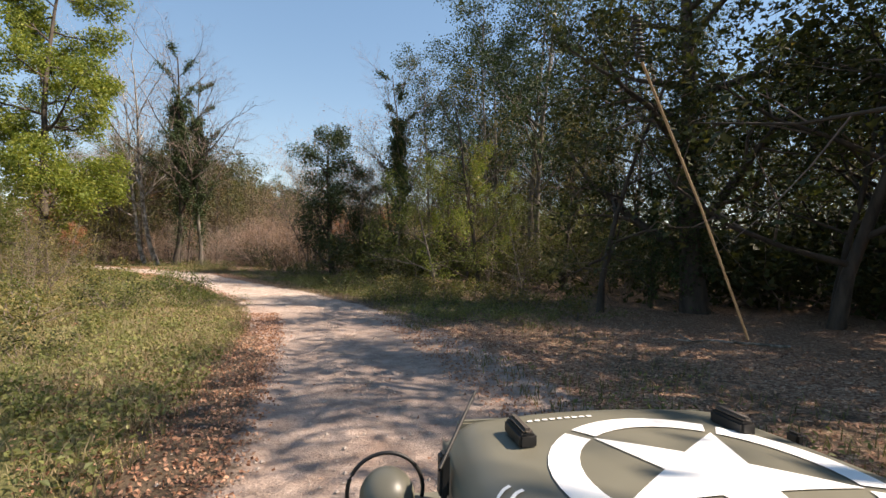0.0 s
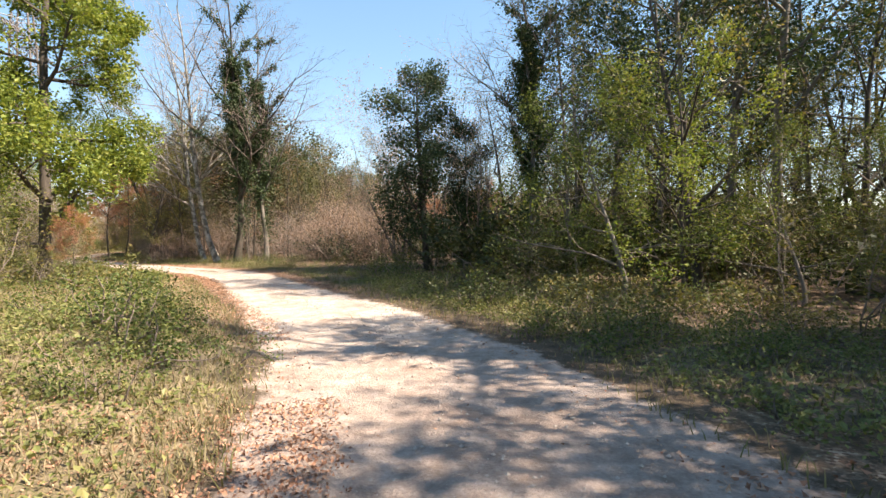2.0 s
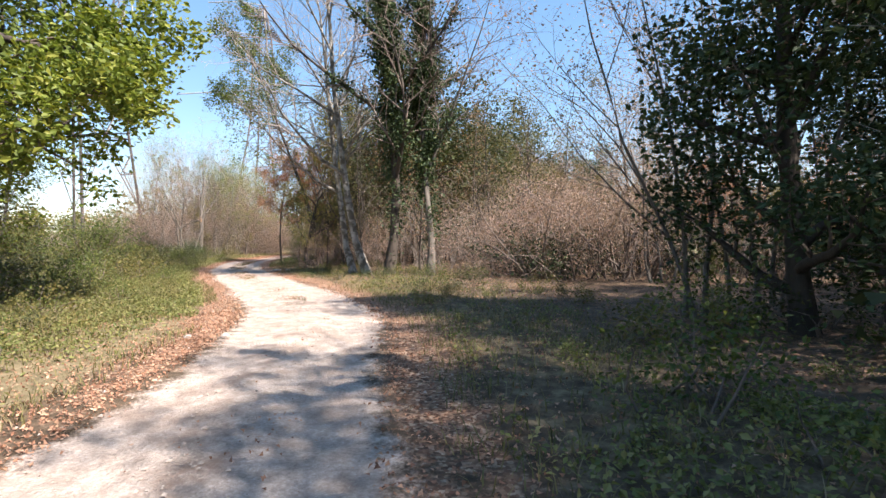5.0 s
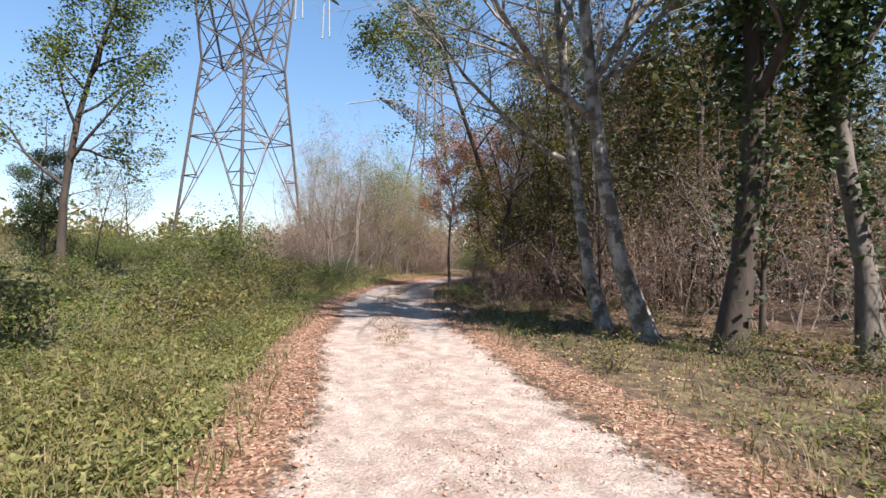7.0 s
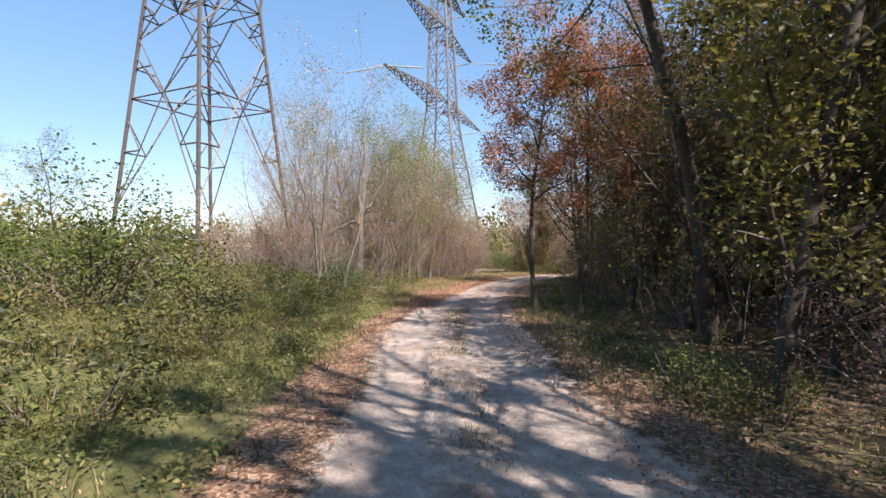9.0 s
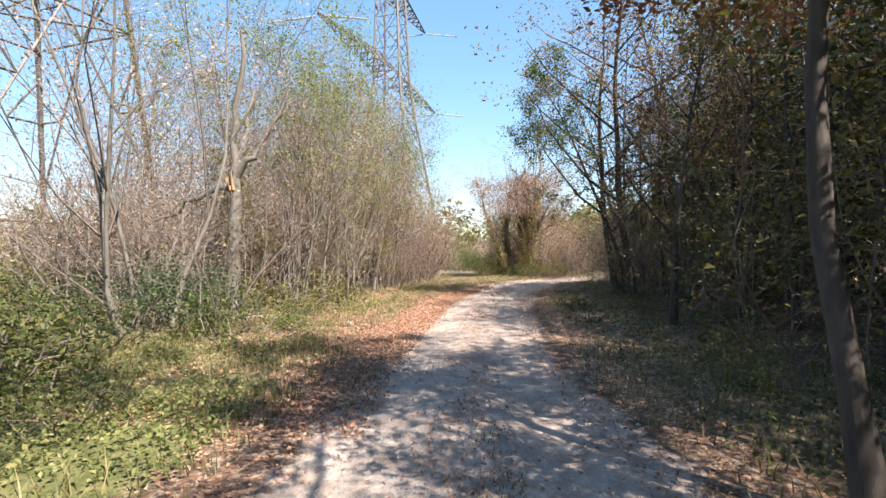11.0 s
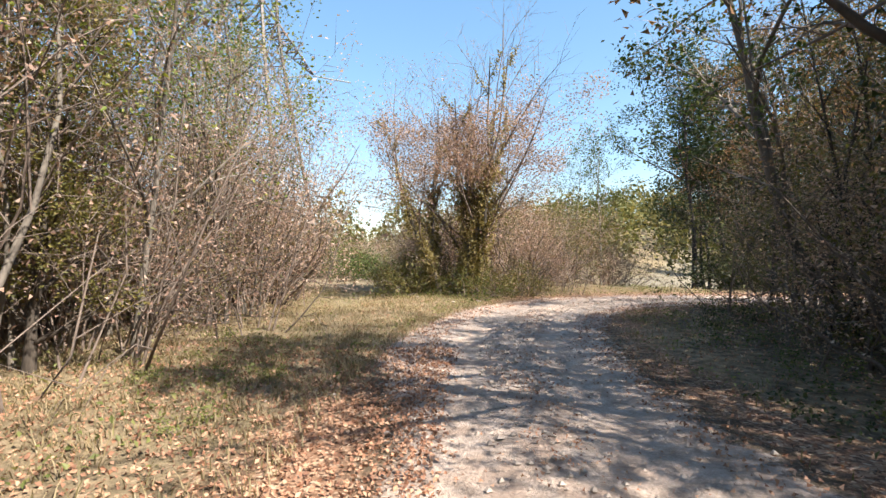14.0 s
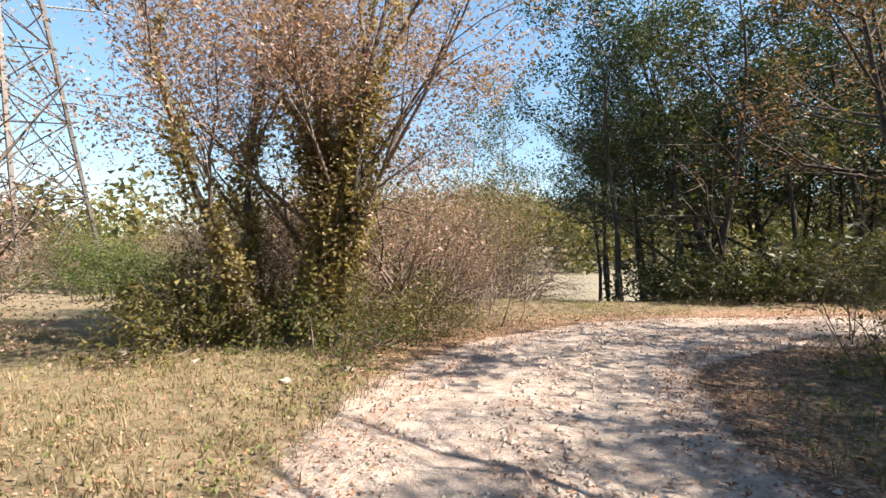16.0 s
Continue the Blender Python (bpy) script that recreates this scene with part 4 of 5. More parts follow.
plant("sparse", -41.5, 31.0, 0.6)
plant("bush", -41.7, 35.7, 1.1)
plant("column", -29.0, 41.3, 1.12, 0)

plant("column", -53.4, 55.0, 0.62, 90)
plant("column", -50.6, 48.6, 0.5, 200)
for lx, ly, ls in ((-45.2, 69.8, 0.78), (-44.2, 71.2, 0.8), (-43.4, 69.0, 0.8), (-41.6, 71.4, 0.8)):
    plant("rusty", lx, ly, ls)
for lx, ly, ls in ((-46.0, 68.6, 0.6), (-45.4, 71.0, 0.6), (-44.9, 67.4, 0.7), (-43.4, 72.0, 0.65), (-42.4, 69.0, 0.8)):
    plant("brushgreen", lx, ly, ls)
for lx, ly, ls in ((-54.2, 68.4, 0.7), (-56.6, 67.6, 0.8), (-55.8, 68.8, 0.9), (-57.4, 68.6, 0.9), (-53.6, 69.6, 0.7)):
    plant("goldbush", lx, ly, ls)
plant("overhang", -31.0, 44.3, 1.0, 0)
plant("brownbush", -27.0, 40.2, 0.5)
plant("rusty", -39.9, 52.8, 0.62)
plant("overhang", -44.0, 59.6, 0.6, 0, 0, (0, -8))
plant("russet", -36.1, 45.5, 0.8)
plant("russet", -35.2, 46.2, 0.74)
plant("olive", -32.0, 45.6, 0.85)
plant("bare", -55.0, 50.8, 0.85)
plant("clump", -55.2, 68.0, 1.0, 30)
plant("barebrown", -57.2, 70.4, 0.95, 80, 1)
plant("brownbush", -54.9, 71.6, 1.15)
plant("brownbush", -54.4, 74.2, 1.0)
plant("brownbush", -57.2, 73.0, 1.2)
plant("poplar", -52.9, 78.8, 0.92)
plant("poplar", -54.6, 80.2, 0.9)
plant("bare", -44.9, 63.6, 0.9, 0, 0, (0, -26))
plant("barebrown", -9.8, 38.5, 0.9)
plant("laurel", -14.4, 40.0, 1.3)
plant("laurel", -13.0, 40.8, 1.0)
for lx, ly, ls in ((-57.9, 60.8, 1.0), (-57.2, 58.0, 0.95), (-59.2, 62.6, 1.1), (-56.2, 56.0, 0.9)):
    plant("brownbush", lx, ly, ls, squash=1.35)
plant("bramble", -56.4, 66.8, 1.0)
plant("bramble", -54.2, 67.0, 0.9)
plant("bramble", -57.4, 67.6, 1.1)
plant("brownbush", -60.5, 62.6, 1.35)
plant("brownbush", -62.4, 65.4, 1.25)
plant("brownbush", -58.9, 59.5, 1.1)
for lx, ly, ls in ((-50.6, 49.4, 0.95), (-52.6, 51.6, 1.0), (-54.8, 54.6, 1.0), (-53.6, 56.2, 0.85), (-57.2, 55.6, 1.0), (-55.8, 59.2, 0.8), (-49.2, 49.9, 0.75)):
    plant("sparse", lx, ly, ls)
for lx, ly, ls in ((-69.5, 76.5, 0.9), (-66.8, 77.6, 0.8), (-72.0, 78.5, 1.0), (-64.9, 68.0, 0.75)):
    plant("bush", lx, ly, ls, label="rounded yellow-green bush beside the grassy byway")
plant("sparse", -53.4, 53.4, 1.0)
plant("sparse", -51.8, 50.8, 0.9)
plant("sparse", -56.0, 57.0, 0.95)
plant("laurel", -47.3, 45.9, 0.75)
plant("laurel", -46.4, 44.5, 0.8)
for lx, ly, ls in ((1.2, 21.4, 0.55),):
    plant("lime", lx, ly, ls)

clear = lambda x, y, a, b, r: (x - a) ** 2 + (y - b) ** 2 > r * r
# right-hand wood along the first stretch
scatter({"dark": 1, "tall": 3, "olive": 5, "oak": 1}, (4, 22, -2, 40), 3.4, lambda x, y, d: d < -8 and not (x < 9 and 3 < y < 13) and not (x < 16 and 15.5 < y < 23) and clear(x, y, 7.9, 15.2, 2.5), (0.85, 1.2), limit=36, reach=lambda x, y: 3.0 if y < 11 else 0.3)
scatter({"deep": 1, "tall": 1}, (10, 36, 0, 50), 3.4, lambda x, y, d: d < -15 and y > 0.75 * x - 12 and not (x < 17 and 15.5 < y < 22) and not (x < 26 and y > 20), (0.8, 1.2), limit=30)
scatter({"brushgreen": 4, "bramble": 2}, (-3, 26, 12, 40), 2.0, lambda x, y, d: d < -6.5 and y > 15 + 0.3 * x, (0.5, 0.9), limit=50, reach=0)
scatter({"bramble": 3, "low": 1}, (-9, 4, 15, 32), 1.4, lambda x, y, d: -8 < d < -3.2 and clear(x, y, -13, 32, 5), (0.5, 0.9), limit=34)
scatter({"undergrowth": 1}, (7, 36, 12, 46), 2.6, lambda x, y, d: d < -10 and y > 13 + 0.2 * x and not (x < 14 and y < 22), (0.7, 1.2), limit=56)
scatter({"undergrowth": 3, "olive": 2, "brownbush": 1}, (-5, 9, 29, 46), 2.3, lambda x, y, d: d < -9.5, (0.6, 0.9), limit=34, reach=-1)
scatter({"low": 3, "bramble": 2}, (-7, 6, 12, 27), 0.95, lambda x, y, d: -6.5 < d < -2.5, (0.4, 0.85), limit=46)
# beyond the first bend
scatter({"brush": 5, "brownbush": 3, "brushgreen": 1, "barebrown": 1}, (-16, 3, 38, 60), 2.2, lambda x, y, d: d < -8.5, (0.75, 1.15), limit=50, reach=-2)
plant("russet", -8.2, 41.5, 0.42)
plant("russet", -4.5, 44.0, 0.5)
scatter({"tall": 2, "bare": 1, "olive": 3}, (0, 12, 30, 60), 3.2, lambda x, y, d: d < -7, (0.7, 1.0), limit=24, reach=-1)
scatter({"brush": 5, "pole": 3, "brownbush": 2}, (-27, -12, 39.5, 58), 1.9, lambda x, y, d: d < -6.5, (0.65, 0.95), limit=48, reach=1.5)
scatter({"undergrowth": 2, "barebrown": 3, "brush": 3, "olive": 1}, (-29, -8, 42, 62), 2.3, lambda x, y, d: d < -10.5, (0.6, 0.95), limit=60, reach=0)
# right-hand wood along the middle and the last stretch
shade = lambda x, y: 0.9 if y < 42 else (0.5 if y < 51 else (1.5 if y < 55.5 else (4.5 if y < 61 else 0.0)))
scatter({"dark": 1, "rusty": 5, "olive": 2, "bare": 1}, (-46, -24, 38, 68), 2.1, lambda x, y, d: -11.5 < d < -6.6 and not (x > -30.5 and y < 46) and clear(x, y, -39.0, 51.4, 4.2), (0.7, 1.05), limit=40, reach=shade)
scatter({"pole": 7, "brushgreen": 2}, (-47, -24, 36, 68), 1.25, lambda x, y, d: -8.8 < d < -4.8 and not (x > -28.5 and y < 40.5) and clear(x, y, -40.0, 52.6, 1.6), (0.7, 1.15), limit=85, reach=shade)
scatter({"deep": 1}, (-44, -24, 42, 72), 2.7, lambda x, y, d: -24 < d < -9, (0.75, 1.1), limit=28, reach=shade)
scatter({"bramble": 3, "low": 3}, (-47, -29, 36, 68), 1.4, lambda x, y, d: -5.6 < d < -3.0 and not (x > -28.5 and y < 40), (0.35, 0.6), limit=40)
# brambles and rough grass of the open side under the power line
scatter({"bramble": 6, "low": 2}, (-60, -20, 24, 52), 1.15, lambda x, y, d: 4.0 < d < 15 and not (x > -26 and d < 4.8), (0.55, 1.05), limit=165)
scatter({"brush": 3, "barebrown": 2}, (-62, -46, 44, 56), 2.1, lambda x, y, d: 5 < d < 15 and y > 42 - 0.12 * (x + 50) and clear(x, y, -48.2, 46.7, 2.0), (0.75, 1.1), limit=28)
scatter({"bush": 2, "brushgreen": 2, "olive": 1}, (-80, -46, 12, 38), 3.0, lambda x, y, d: d > 14, (0.55, 0.9), limit=30)
# thicket on the left of the last stretch
scatter({"brush": 8, "brushgreen": 1, "barebrown": 1}, (-66, -42, 45, 72), 1.12, lambda x, y, d: 5.0 < d < 8.5 and clear(x, y, -48.0, 46.6, 1.9) and to_line([x], [y], BYLINE)[0][0] > 3.2, (0.55, 0.95), limit=95)
scatter({"brush": 2, "brownbush": 3, "barebrown": 3, "sparse": 2}, (-66, -42, 45, 72), 1.9, lambda x, y, d: 8 < d < 15 and to_line([x], [y], BYLINE)[0][0] > 3.2, (0.7, 1.1), limit=60)
scatter({"low": 3, "bramble": 2}, (-62, -41, 45, 66), 1.3, lambda x, y, d: 2.6 < d < 5.2 and to_line([x], [y], BYLINE)[0][0] > 3.0, (0.25, 0.5), limit=44)
scatter({"low": 4, "bramble": 3}, (-30, -10, 29, 42), 1.0, lambda x, y, d: -6.6 < d < -2.7, (0.25, 0.55), limit=70)
# rough weeds and young brambles close to the track under the power line
scatter({"bramble": 3, "low": 4}, (-46, -14, 22, 48), 0.85, lambda x, y, d: 2.7 < d < 5.0, (0.3, 0.62), limit=110)
# the byway between the thickets, its low bushes, and the thicket behind the last bend
scatter({"bramble": 2, "brushgreen": 1, "brownbush": 1}, (-90, -58, 66, 110), 2.2, lambda x, y, d: to_line([x], [y], BYLINE)[0][0] > 2.6 or to_line([x], [y], BYLINE)[0][0] < -2.6 or y > 82, (0.5, 0.9), limit=60)
scatter({"brush": 3, "brushgreen": 2, "brownbush": 2}, (-64, -52.5, 67, 84), 1.7, lambda x, y, d: d > 3.4 and clear(x, y, -55.2, 67.6, 2.0) and to_line([x], [y], BYLINE)[0][0] < -2.8, (0.7, 1.05), limit=34)
scatter({"pine": 5, "dark": 2}, (-48.8, -24, 80, 96), 2.4, lambda x, y, d: d > 5, (0.75, 1.02), limit=48)
scatter({"undergrowth": 1}, (-48, -24, 77.5, 85), 2.0, lambda x, y, d: d > 3.6, (0.5, 0.85), limit=34)
scatter({"bramble": 2, "brushgreen": 1}, (-47.5, -24, 78, 86), 1.7, lambda x, y, d: d > 4, (0.4, 0.8), limit=30)
scatter({"olive": 1, "brush": 4, "barebrown": 2, "brownbush": 1}, (-45, -34, 60, 71), 1.9, lambda x, y, d: d < -4.4, (0.7, 1.1), limit=30, reach=-0.8)
# left of the start
scatter({"lime": 3, "oak": 2, "olive": 2}, (-38, -16, 18, 28), 4.2, lambda x, y, d: d > 16 and y > 15 - 0.35 * (x + 16) and clear(x, y, -19.6, 23.9, 4), (0.85, 1.1), limit=7)
scatter({"brushgreen": 3, "bramble": 4}, (-26, -9, 9, 28), 1.7, lambda x, y, d: d > 7 and y > 4 - 0.85 * x, (0.5, 0.9), limit=26)
for bx_, by_, bs in ((-65.0, 75.6, 1.3), (-66.8, 76.8, 1.4), (-64.2, 77.2, 1.5), (-68.6, 79.0, 1.6), (-62.0, 73.6, 1.0), (-66.0, 73.4, 1.1), (-61.2, 71.6, 0.9), (-71, 81, 1.7), (-68, 83, 1.8)):
    plant("bramble", bx_, by_, bs)
scatter({"bramble": 3, "low": 2}, (-16, -2, 2, 17), 1.2, lambda x, y, d: 4.2 < d < 10, (0.45, 0.85), limit=44)
scatter({"low": 1}, (-12, -2, 2, 22), 0.9, lambda x, y, d: 2.8 < d < 5, (0.4, 0.75), limit=30)
for lx, ly, ls, lw in ((-7.3, 15.6, 0.55, 1), (-6.9, 13.7, 0.7, 3), (-7.8, 14.5, 0.75, 1), (-8.9, 16.0, 0.62, 1), (-6.2, 14.4, 0.5, 3), (-6.3, 12.8, 0.45, 1), (-9.6, 13.6, 0.6, 0), (-7.6, 11.8, 0.5, 1)):
    plant("bramble", lx, ly, ls, which=lw)
plant("low", -7.4, 14.2, 0.9)
plant("low", -9.6, 17.2, 1.0)
for protos in PROTO.values():
    for p in protos:
        if p not in USED:
            for o in (*p.children_recursive, p):
                bpy.data.objects.remove(o)

# ---------------------------------------------------------------- grass, litter and stones
def stations(rng, n, lo, hi):
    s = rng.uniform(lo, hi, n)
    p, w = (np.stack([np.interp(s, LINE_AT, a[:, k]) for k in (0, 1)], 1) for a in (LINE, LINE_DIR))
    return p, np.stack([-w[:, 1], w[:, 0]], 1)


S0, S1 = LINE_AT[np.argmin(np.abs(LINE[:, 1] + 3))], LINE_AT[np.argmin(np.hypot(LINE[:, 0] + 36, LINE[:, 1] - 75.3))]


def blades(rng, x, y, tall, lean=0.5, width=0.012):
    n = len(x)
    base = np.stack([x, y, height(x, y) - 0.01], 1)
    th = rng.uniform(0, 6.28, n)
    h = tall * rng.uniform(0.5, 1.2, n)
    out = np.stack([np.cos(th), np.sin(th), np.zeros(n)], 1) * (h * lean * rng.uniform(0.2, 1.3, n))[:, None]
    side = np.stack([-np.sin(th), np.cos(th), np.zeros(n)], 1) * width
    mid = base + out * 0.35 + np.array([0, 0, 1]) * (h * 0.6)[:, None]
    tip = base + out + np.array([0, 0, 1]) * h[:, None]
    v = np.stack([base - side, base + side, mid + side * 0.7, mid - side * 0.7, tip], 1).reshape(-1, 3)
    k = np.arange(n)[:, None] * 5
    return v, [k + [0, 1, 2, 3], k + [3, 2, 4]]


def stuff(name, label, category, v, f, mat):
    return tagged(new(name, mesh_of(name, v, f, mat, False)), label, category, kind="stuff")


rng = np.random.default_rng(5)


def clumped(n, lo, hi, near, far, side, clump=0.12, per=9):
    c, nrm = stations(rng, n // per, lo, hi)
    d = near + (far - near) * rng.uniform(0, 1, n // per) ** 1.5
    q = c + nrm * (d * side)[:, None]
    q = np.repeat(q, per, 0) + rng.normal(size=(n // per * per, 2)) * clump
    return q[:, 0], q[:, 1]


def off_track(x, y, least):
    d, _ = to_line(x, y)
    return np.abs(d) > least


def patchy(x, y, seed, share):
    """Holds in uneven patches."""
    return ripple(x * 0.9, y * 0.9, seed) + 0.5 * ripple(x * 2.7, y * 2.7, seed + 2) + rng.normal(size=len(x)) * 0.15 > share


for side, n, far, name in ((1, 80000, 9, "rough green and straw-coloured grass on the verge"), (-1, 30000, 5, "thin grass at the edge of the wood")):
    x, y = clumped(n, S0, S1, 1.6, far, side, 0.2, 7)
    k = off_track(x, y, 1.7) & patchy(x, y, 1, -0.25) & ((y > 24) | (side < 0) | (rng.uniform(size=len(x)) < 0.45)) & ((y < 50) | (rng.uniform(size=len(x)) < 0.1))
    v, f = blades(rng, x[k], y[k], 0.15, 1.0, 0.006)
    stuff("verge_grass", name, "grass", v, f, GRASS)
    x, y = clumped(n // 2 if side > 0 else n, S0, S1, 1.8, far, side, 0.1 if side > 0 else 0.22, 16)
    k = off_track(x, y, 1.95) & patchy(x, y, 4, 0.15) & ((y < 25) | (y > 45) | (side < 0) | (rng.uniform(size=len(x)) < 0.35))
    v, f = blades(rng, x[k], y[k], 0.2 if side > 0 else 0.16, 1.3, 0.005)
    stuff("dry_grass", "tufts of long dry grass", "grass", v, f, DRYGRASS)
    x, y = clumped(int(n * 0.8), S0, S1, 2.0, far, side, 0.2, 12)
    k = off_track(x, y, 2.1) & patchy(x, y, 7, 0.0)
    at = np.stack([x[k], y[k], height(x[k], y[k]) + rng.gamma(2, 0.035, k.sum())], 1)
    v, f = leaves(rng, at, 0.06, 0.6, 1.0)
    stuff("weeds", "low broad-leaved weeds among the grass", "weeds", v, f, WEED)
x, y = clumped(13000, LINE_AT[np.argmin(np.abs(LINE[:, 1] - 4))], LINE_AT[np.argmin(np.abs(LINE[:, 1] - 24))], 1.9, 8, 1, 0.11, 16)
k = off_track(x, y, 1.9)
v, f = blades(rng, x[k], y[k], 0.14, 1.3, 0.006)
stuff("dry_grass", "straw-coloured dry grass on the bank", "grass", v, f, DRYGRASS)
x, y = clumped(14000, LINE_AT[np.argmin(np.abs(LINE[:, 1] - 50))], LINE_AT[np.argmin(np.abs(LINE[:, 1] - 66))], 1.8, 7, 1, 0.13, 16)
k = off_track(x, y, 1.9)
v, f = blades(rng, x[k], y[k], 0.12, 1.2, 0.006)
stuff("dry_grass", "short bleached grass beside the track", "grass", v, f, DRYGRASS)
x, y = clumped(21000, LINE_AT[np.argmin(np.hypot(LINE[:, 0] + 14.4, LINE[:, 1] - 28.2))], LINE_AT[np.argmin(np.hypot(LINE[:, 0] + 43.5, LINE[:, 1] - 50.4))], 2.5, 8, 1, 0.16, 14)
k = off_track(x, y, 2.3) & patchy(x, y, 11, -0.2)
v, f = blades(rng, x[k], y[k], 0.22, 1.1, 0.006)
stuff("verge_grass", "long uncut grass under the power line", "grass", v, f, GRASS)
# broad-leaved ground cover under the power line, on the first bank and along the wood
def ground_cover(n, lo, hi, near, far, side, seed, share, tall, label, mat=WEED):
    x, y = clumped(n, lo, hi, near, far, side, 0.22, 14)
    k = off_track(x, y, near - 0.1) & patchy(x, y, seed, share)
    at = np.stack([x[k], y[k], height(x[k], y[k]) + 0.02 + rng.gamma(2, tall, k.sum()) * (0.6 + 0.5 * ripple(x[k] * 1.9, y[k] * 1.9, seed + 3))], 1)
    v, f = leaves(rng, at, 0.06, 0.65, 0.9)
    stuff("weeds", label, "weeds", v, f, mat)


AT = lambda y: LINE_AT[np.argmin(np.abs(LINE[:, 1] - y))]
ground_cover(46000, AT(26), AT(46), 2.1, 8.0, 1, 13, -0.3, 0.05, "leafy green ground cover beside the track")
ground_cover(16000, AT(27), AT(46), 2.4, 9.0, 1, 17, 0.0, 0.07, "yellowing weeds among the brambles", OLIVE)
ground_cover(30000, S0, AT(24), 1.9, 8.0, 1, 19, -0.05, 0.05, "green weeds on the first bank")
ground_cover(22000, AT(11), AT(24), 2.4, 8.5, -1, 23, -0.1, 0.055, "leafy weeds along the wood")
# DEEP instead of WEED puts the wood's shade into the leaf colour
ground_cover(20000, AT(30), AT(58), 2.3, 8.0, -1, 47, 0.1, 0.06, "low plants beside the wood, their green darkened for its shade", DEEP)
ground_cover(12000, AT(45), AT(58), 2.2, 5.5, 1, 29, 0.15, 0.045, "patches of green weeds in the leaf litter")
# thin tufts and weeds along the crown of the track
x, y = clumped(9000, AT(27), AT(49), -0.3, 0.3, 1, 0.1, 18)
k = patchy(x, y, 59, 0.25)
v, f = blades(rng, x[k], y[k], 0.05, 1.3, 0.005)
stuff("dry_grass", "thin tufts along the crown of the track", "grass", v, f, GRASS)
# fine short grass of the first bank and of the clearing by the byway
x, y = clumped(27000, AT(3), AT(25), 1.7, 7.5, 1, 0.16, 13)
k = off_track(x, y, 1.75) & patchy(x, y, 53, -0.15)
for mat, chosen, label in ((DRYGRASS, patchy(x, y, 41, 0.0), "fine dry grass matted on the bank"), (GRASS, ~patchy(x, y, 41, 0.15), "short green grass on the bank")):
    v, f = blades(rng, x[k & chosen], y[k & chosen], 0.13, 1.5, 0.0045)
    stuff("verge_grass", label, "grass", v, f, mat)
n = 46000
x, y = rng.uniform(-62, -50.5, n), rng.uniform(54, 68, n)
k = off_track(x, y, 2.0) & patchy(x, y, 43, -0.5)
v, f = blades(rng, x[k], y[k], 0.075, 1.7, 0.0045)
stuff("dry_grass", "short matted straw-coloured grass of the clearing", "grass", v, f, DRYGRASS)
# fallen leaves
def litter(n, lo, hi, near, far, side, size, keep=None, plain=True):
    c, nrm = stations(rng, n, lo, hi)
    d = near + (far - near) * rng.uniform(0, 1, n) ** 1.6
    q = c + nrm * (d * side)[:, None] + rng.normal(size=(n, 2)) * 0.1
    if keep is not None:
        q = q[keep(q[:, 0], q[:, 1], d)]
    at = np.stack([q[:, 0], q[:, 1], height(q[:, 0], q[:, 1]) + rng.uniform(0.005, 0.025, len(q))], 1)
    return leaves(rng, at, size, 0.7, 0.9, plain)


for side, n in ((1, 70000), (-1, 75000)):
    v, f = litter(n, S0, S1, 1.25, 5.5 if side > 0 else 8.0, side, 0.032, (lambda x, y, d: (((y > 45) & (rng.uniform(size=len(x)) < 0.45)) | (d < 2.15) | (rng.uniform(size=len(x)) < 0.12)) & ((y > 22) | (rng.uniform(size=len(x)) < 0.25))) if side > 0 else (lambda x, y, d: (y > 23) | (y < 11) | (rng.uniform(size=len(x)) < 0.2)))
    stuff("leaf_litter", "carpet of dry brown fallen leaves", "leaves", v, f, LITTER)
v, f = litter(14000, S0, S1, -1.7, 1.7, 1, 0.028, lambda x, y, d: (y > 43) | (rng.uniform(size=len(x)) < 0.12))
v2, f2 = litter(26000, S0, S1, -0.4, 0.4, 1, 0.026, lambda x, y, d: (y > 20) & patchy(x, y, 3, 0.2))
v, f = np.concatenate([v, v2]), np.concatenate([f, f2 + len(v)])
stuff("leaf_litter", "thin scatter of dry leaves on the gravel", "leaves", v, f, LITTER)
v, f = litter(8000, S0, LINE_AT[np.argmin(np.hypot(LINE[:, 0] + 2.7, LINE[:, 1] - 12))], 1.4, 9.0, -1, 0.04)
stuff("leaf_litter", "sparse brown leaves strewn over the clearing", "leaves", v, f, LITTER)
v, f = litter(34000, AT(45), AT(60), 0.9, 5.5, 1, 0.042, None, False)
stuff("leaf_litter", "thick pale brown fallen leaves below the thicket", "leaves", v, f, LITTER)
v, f = litter(36000, S0, AT(14), 1.1, 6.0, 1, 0.036, lambda x, y, d: (d < 2.2) | patchy(x, y, 31, 0.1), False)
stuff("leaf_litter", "reddish fallen leaves on the first bank", "leaves", v, f, LITTER)
v, f = litter(20000, AT(17), AT(29), 1.3, 7.0, 1, 0.032, None, False)
stuff("leaf_litter", "loose brown leaves in the verge grass", "leaves", v, f, LITTER)
n = 16000
x, y = rng.uniform(-62, -50.5, n), rng.uniform(54, 67, n)
k = off_track(x, y, 1.6) & patchy(x, y, 37, -0.3)
v, f = leaves(rng, np.stack([x[k], y[k], height(x[k], y[k]) + rng.uniform(0.005, 0.03, k.sum())], 1), 0.034, 0.7, 0.9)
stuff("leaf_litter", "scattered leaves on the bleached grass", "leaves", v, f, LITTER)
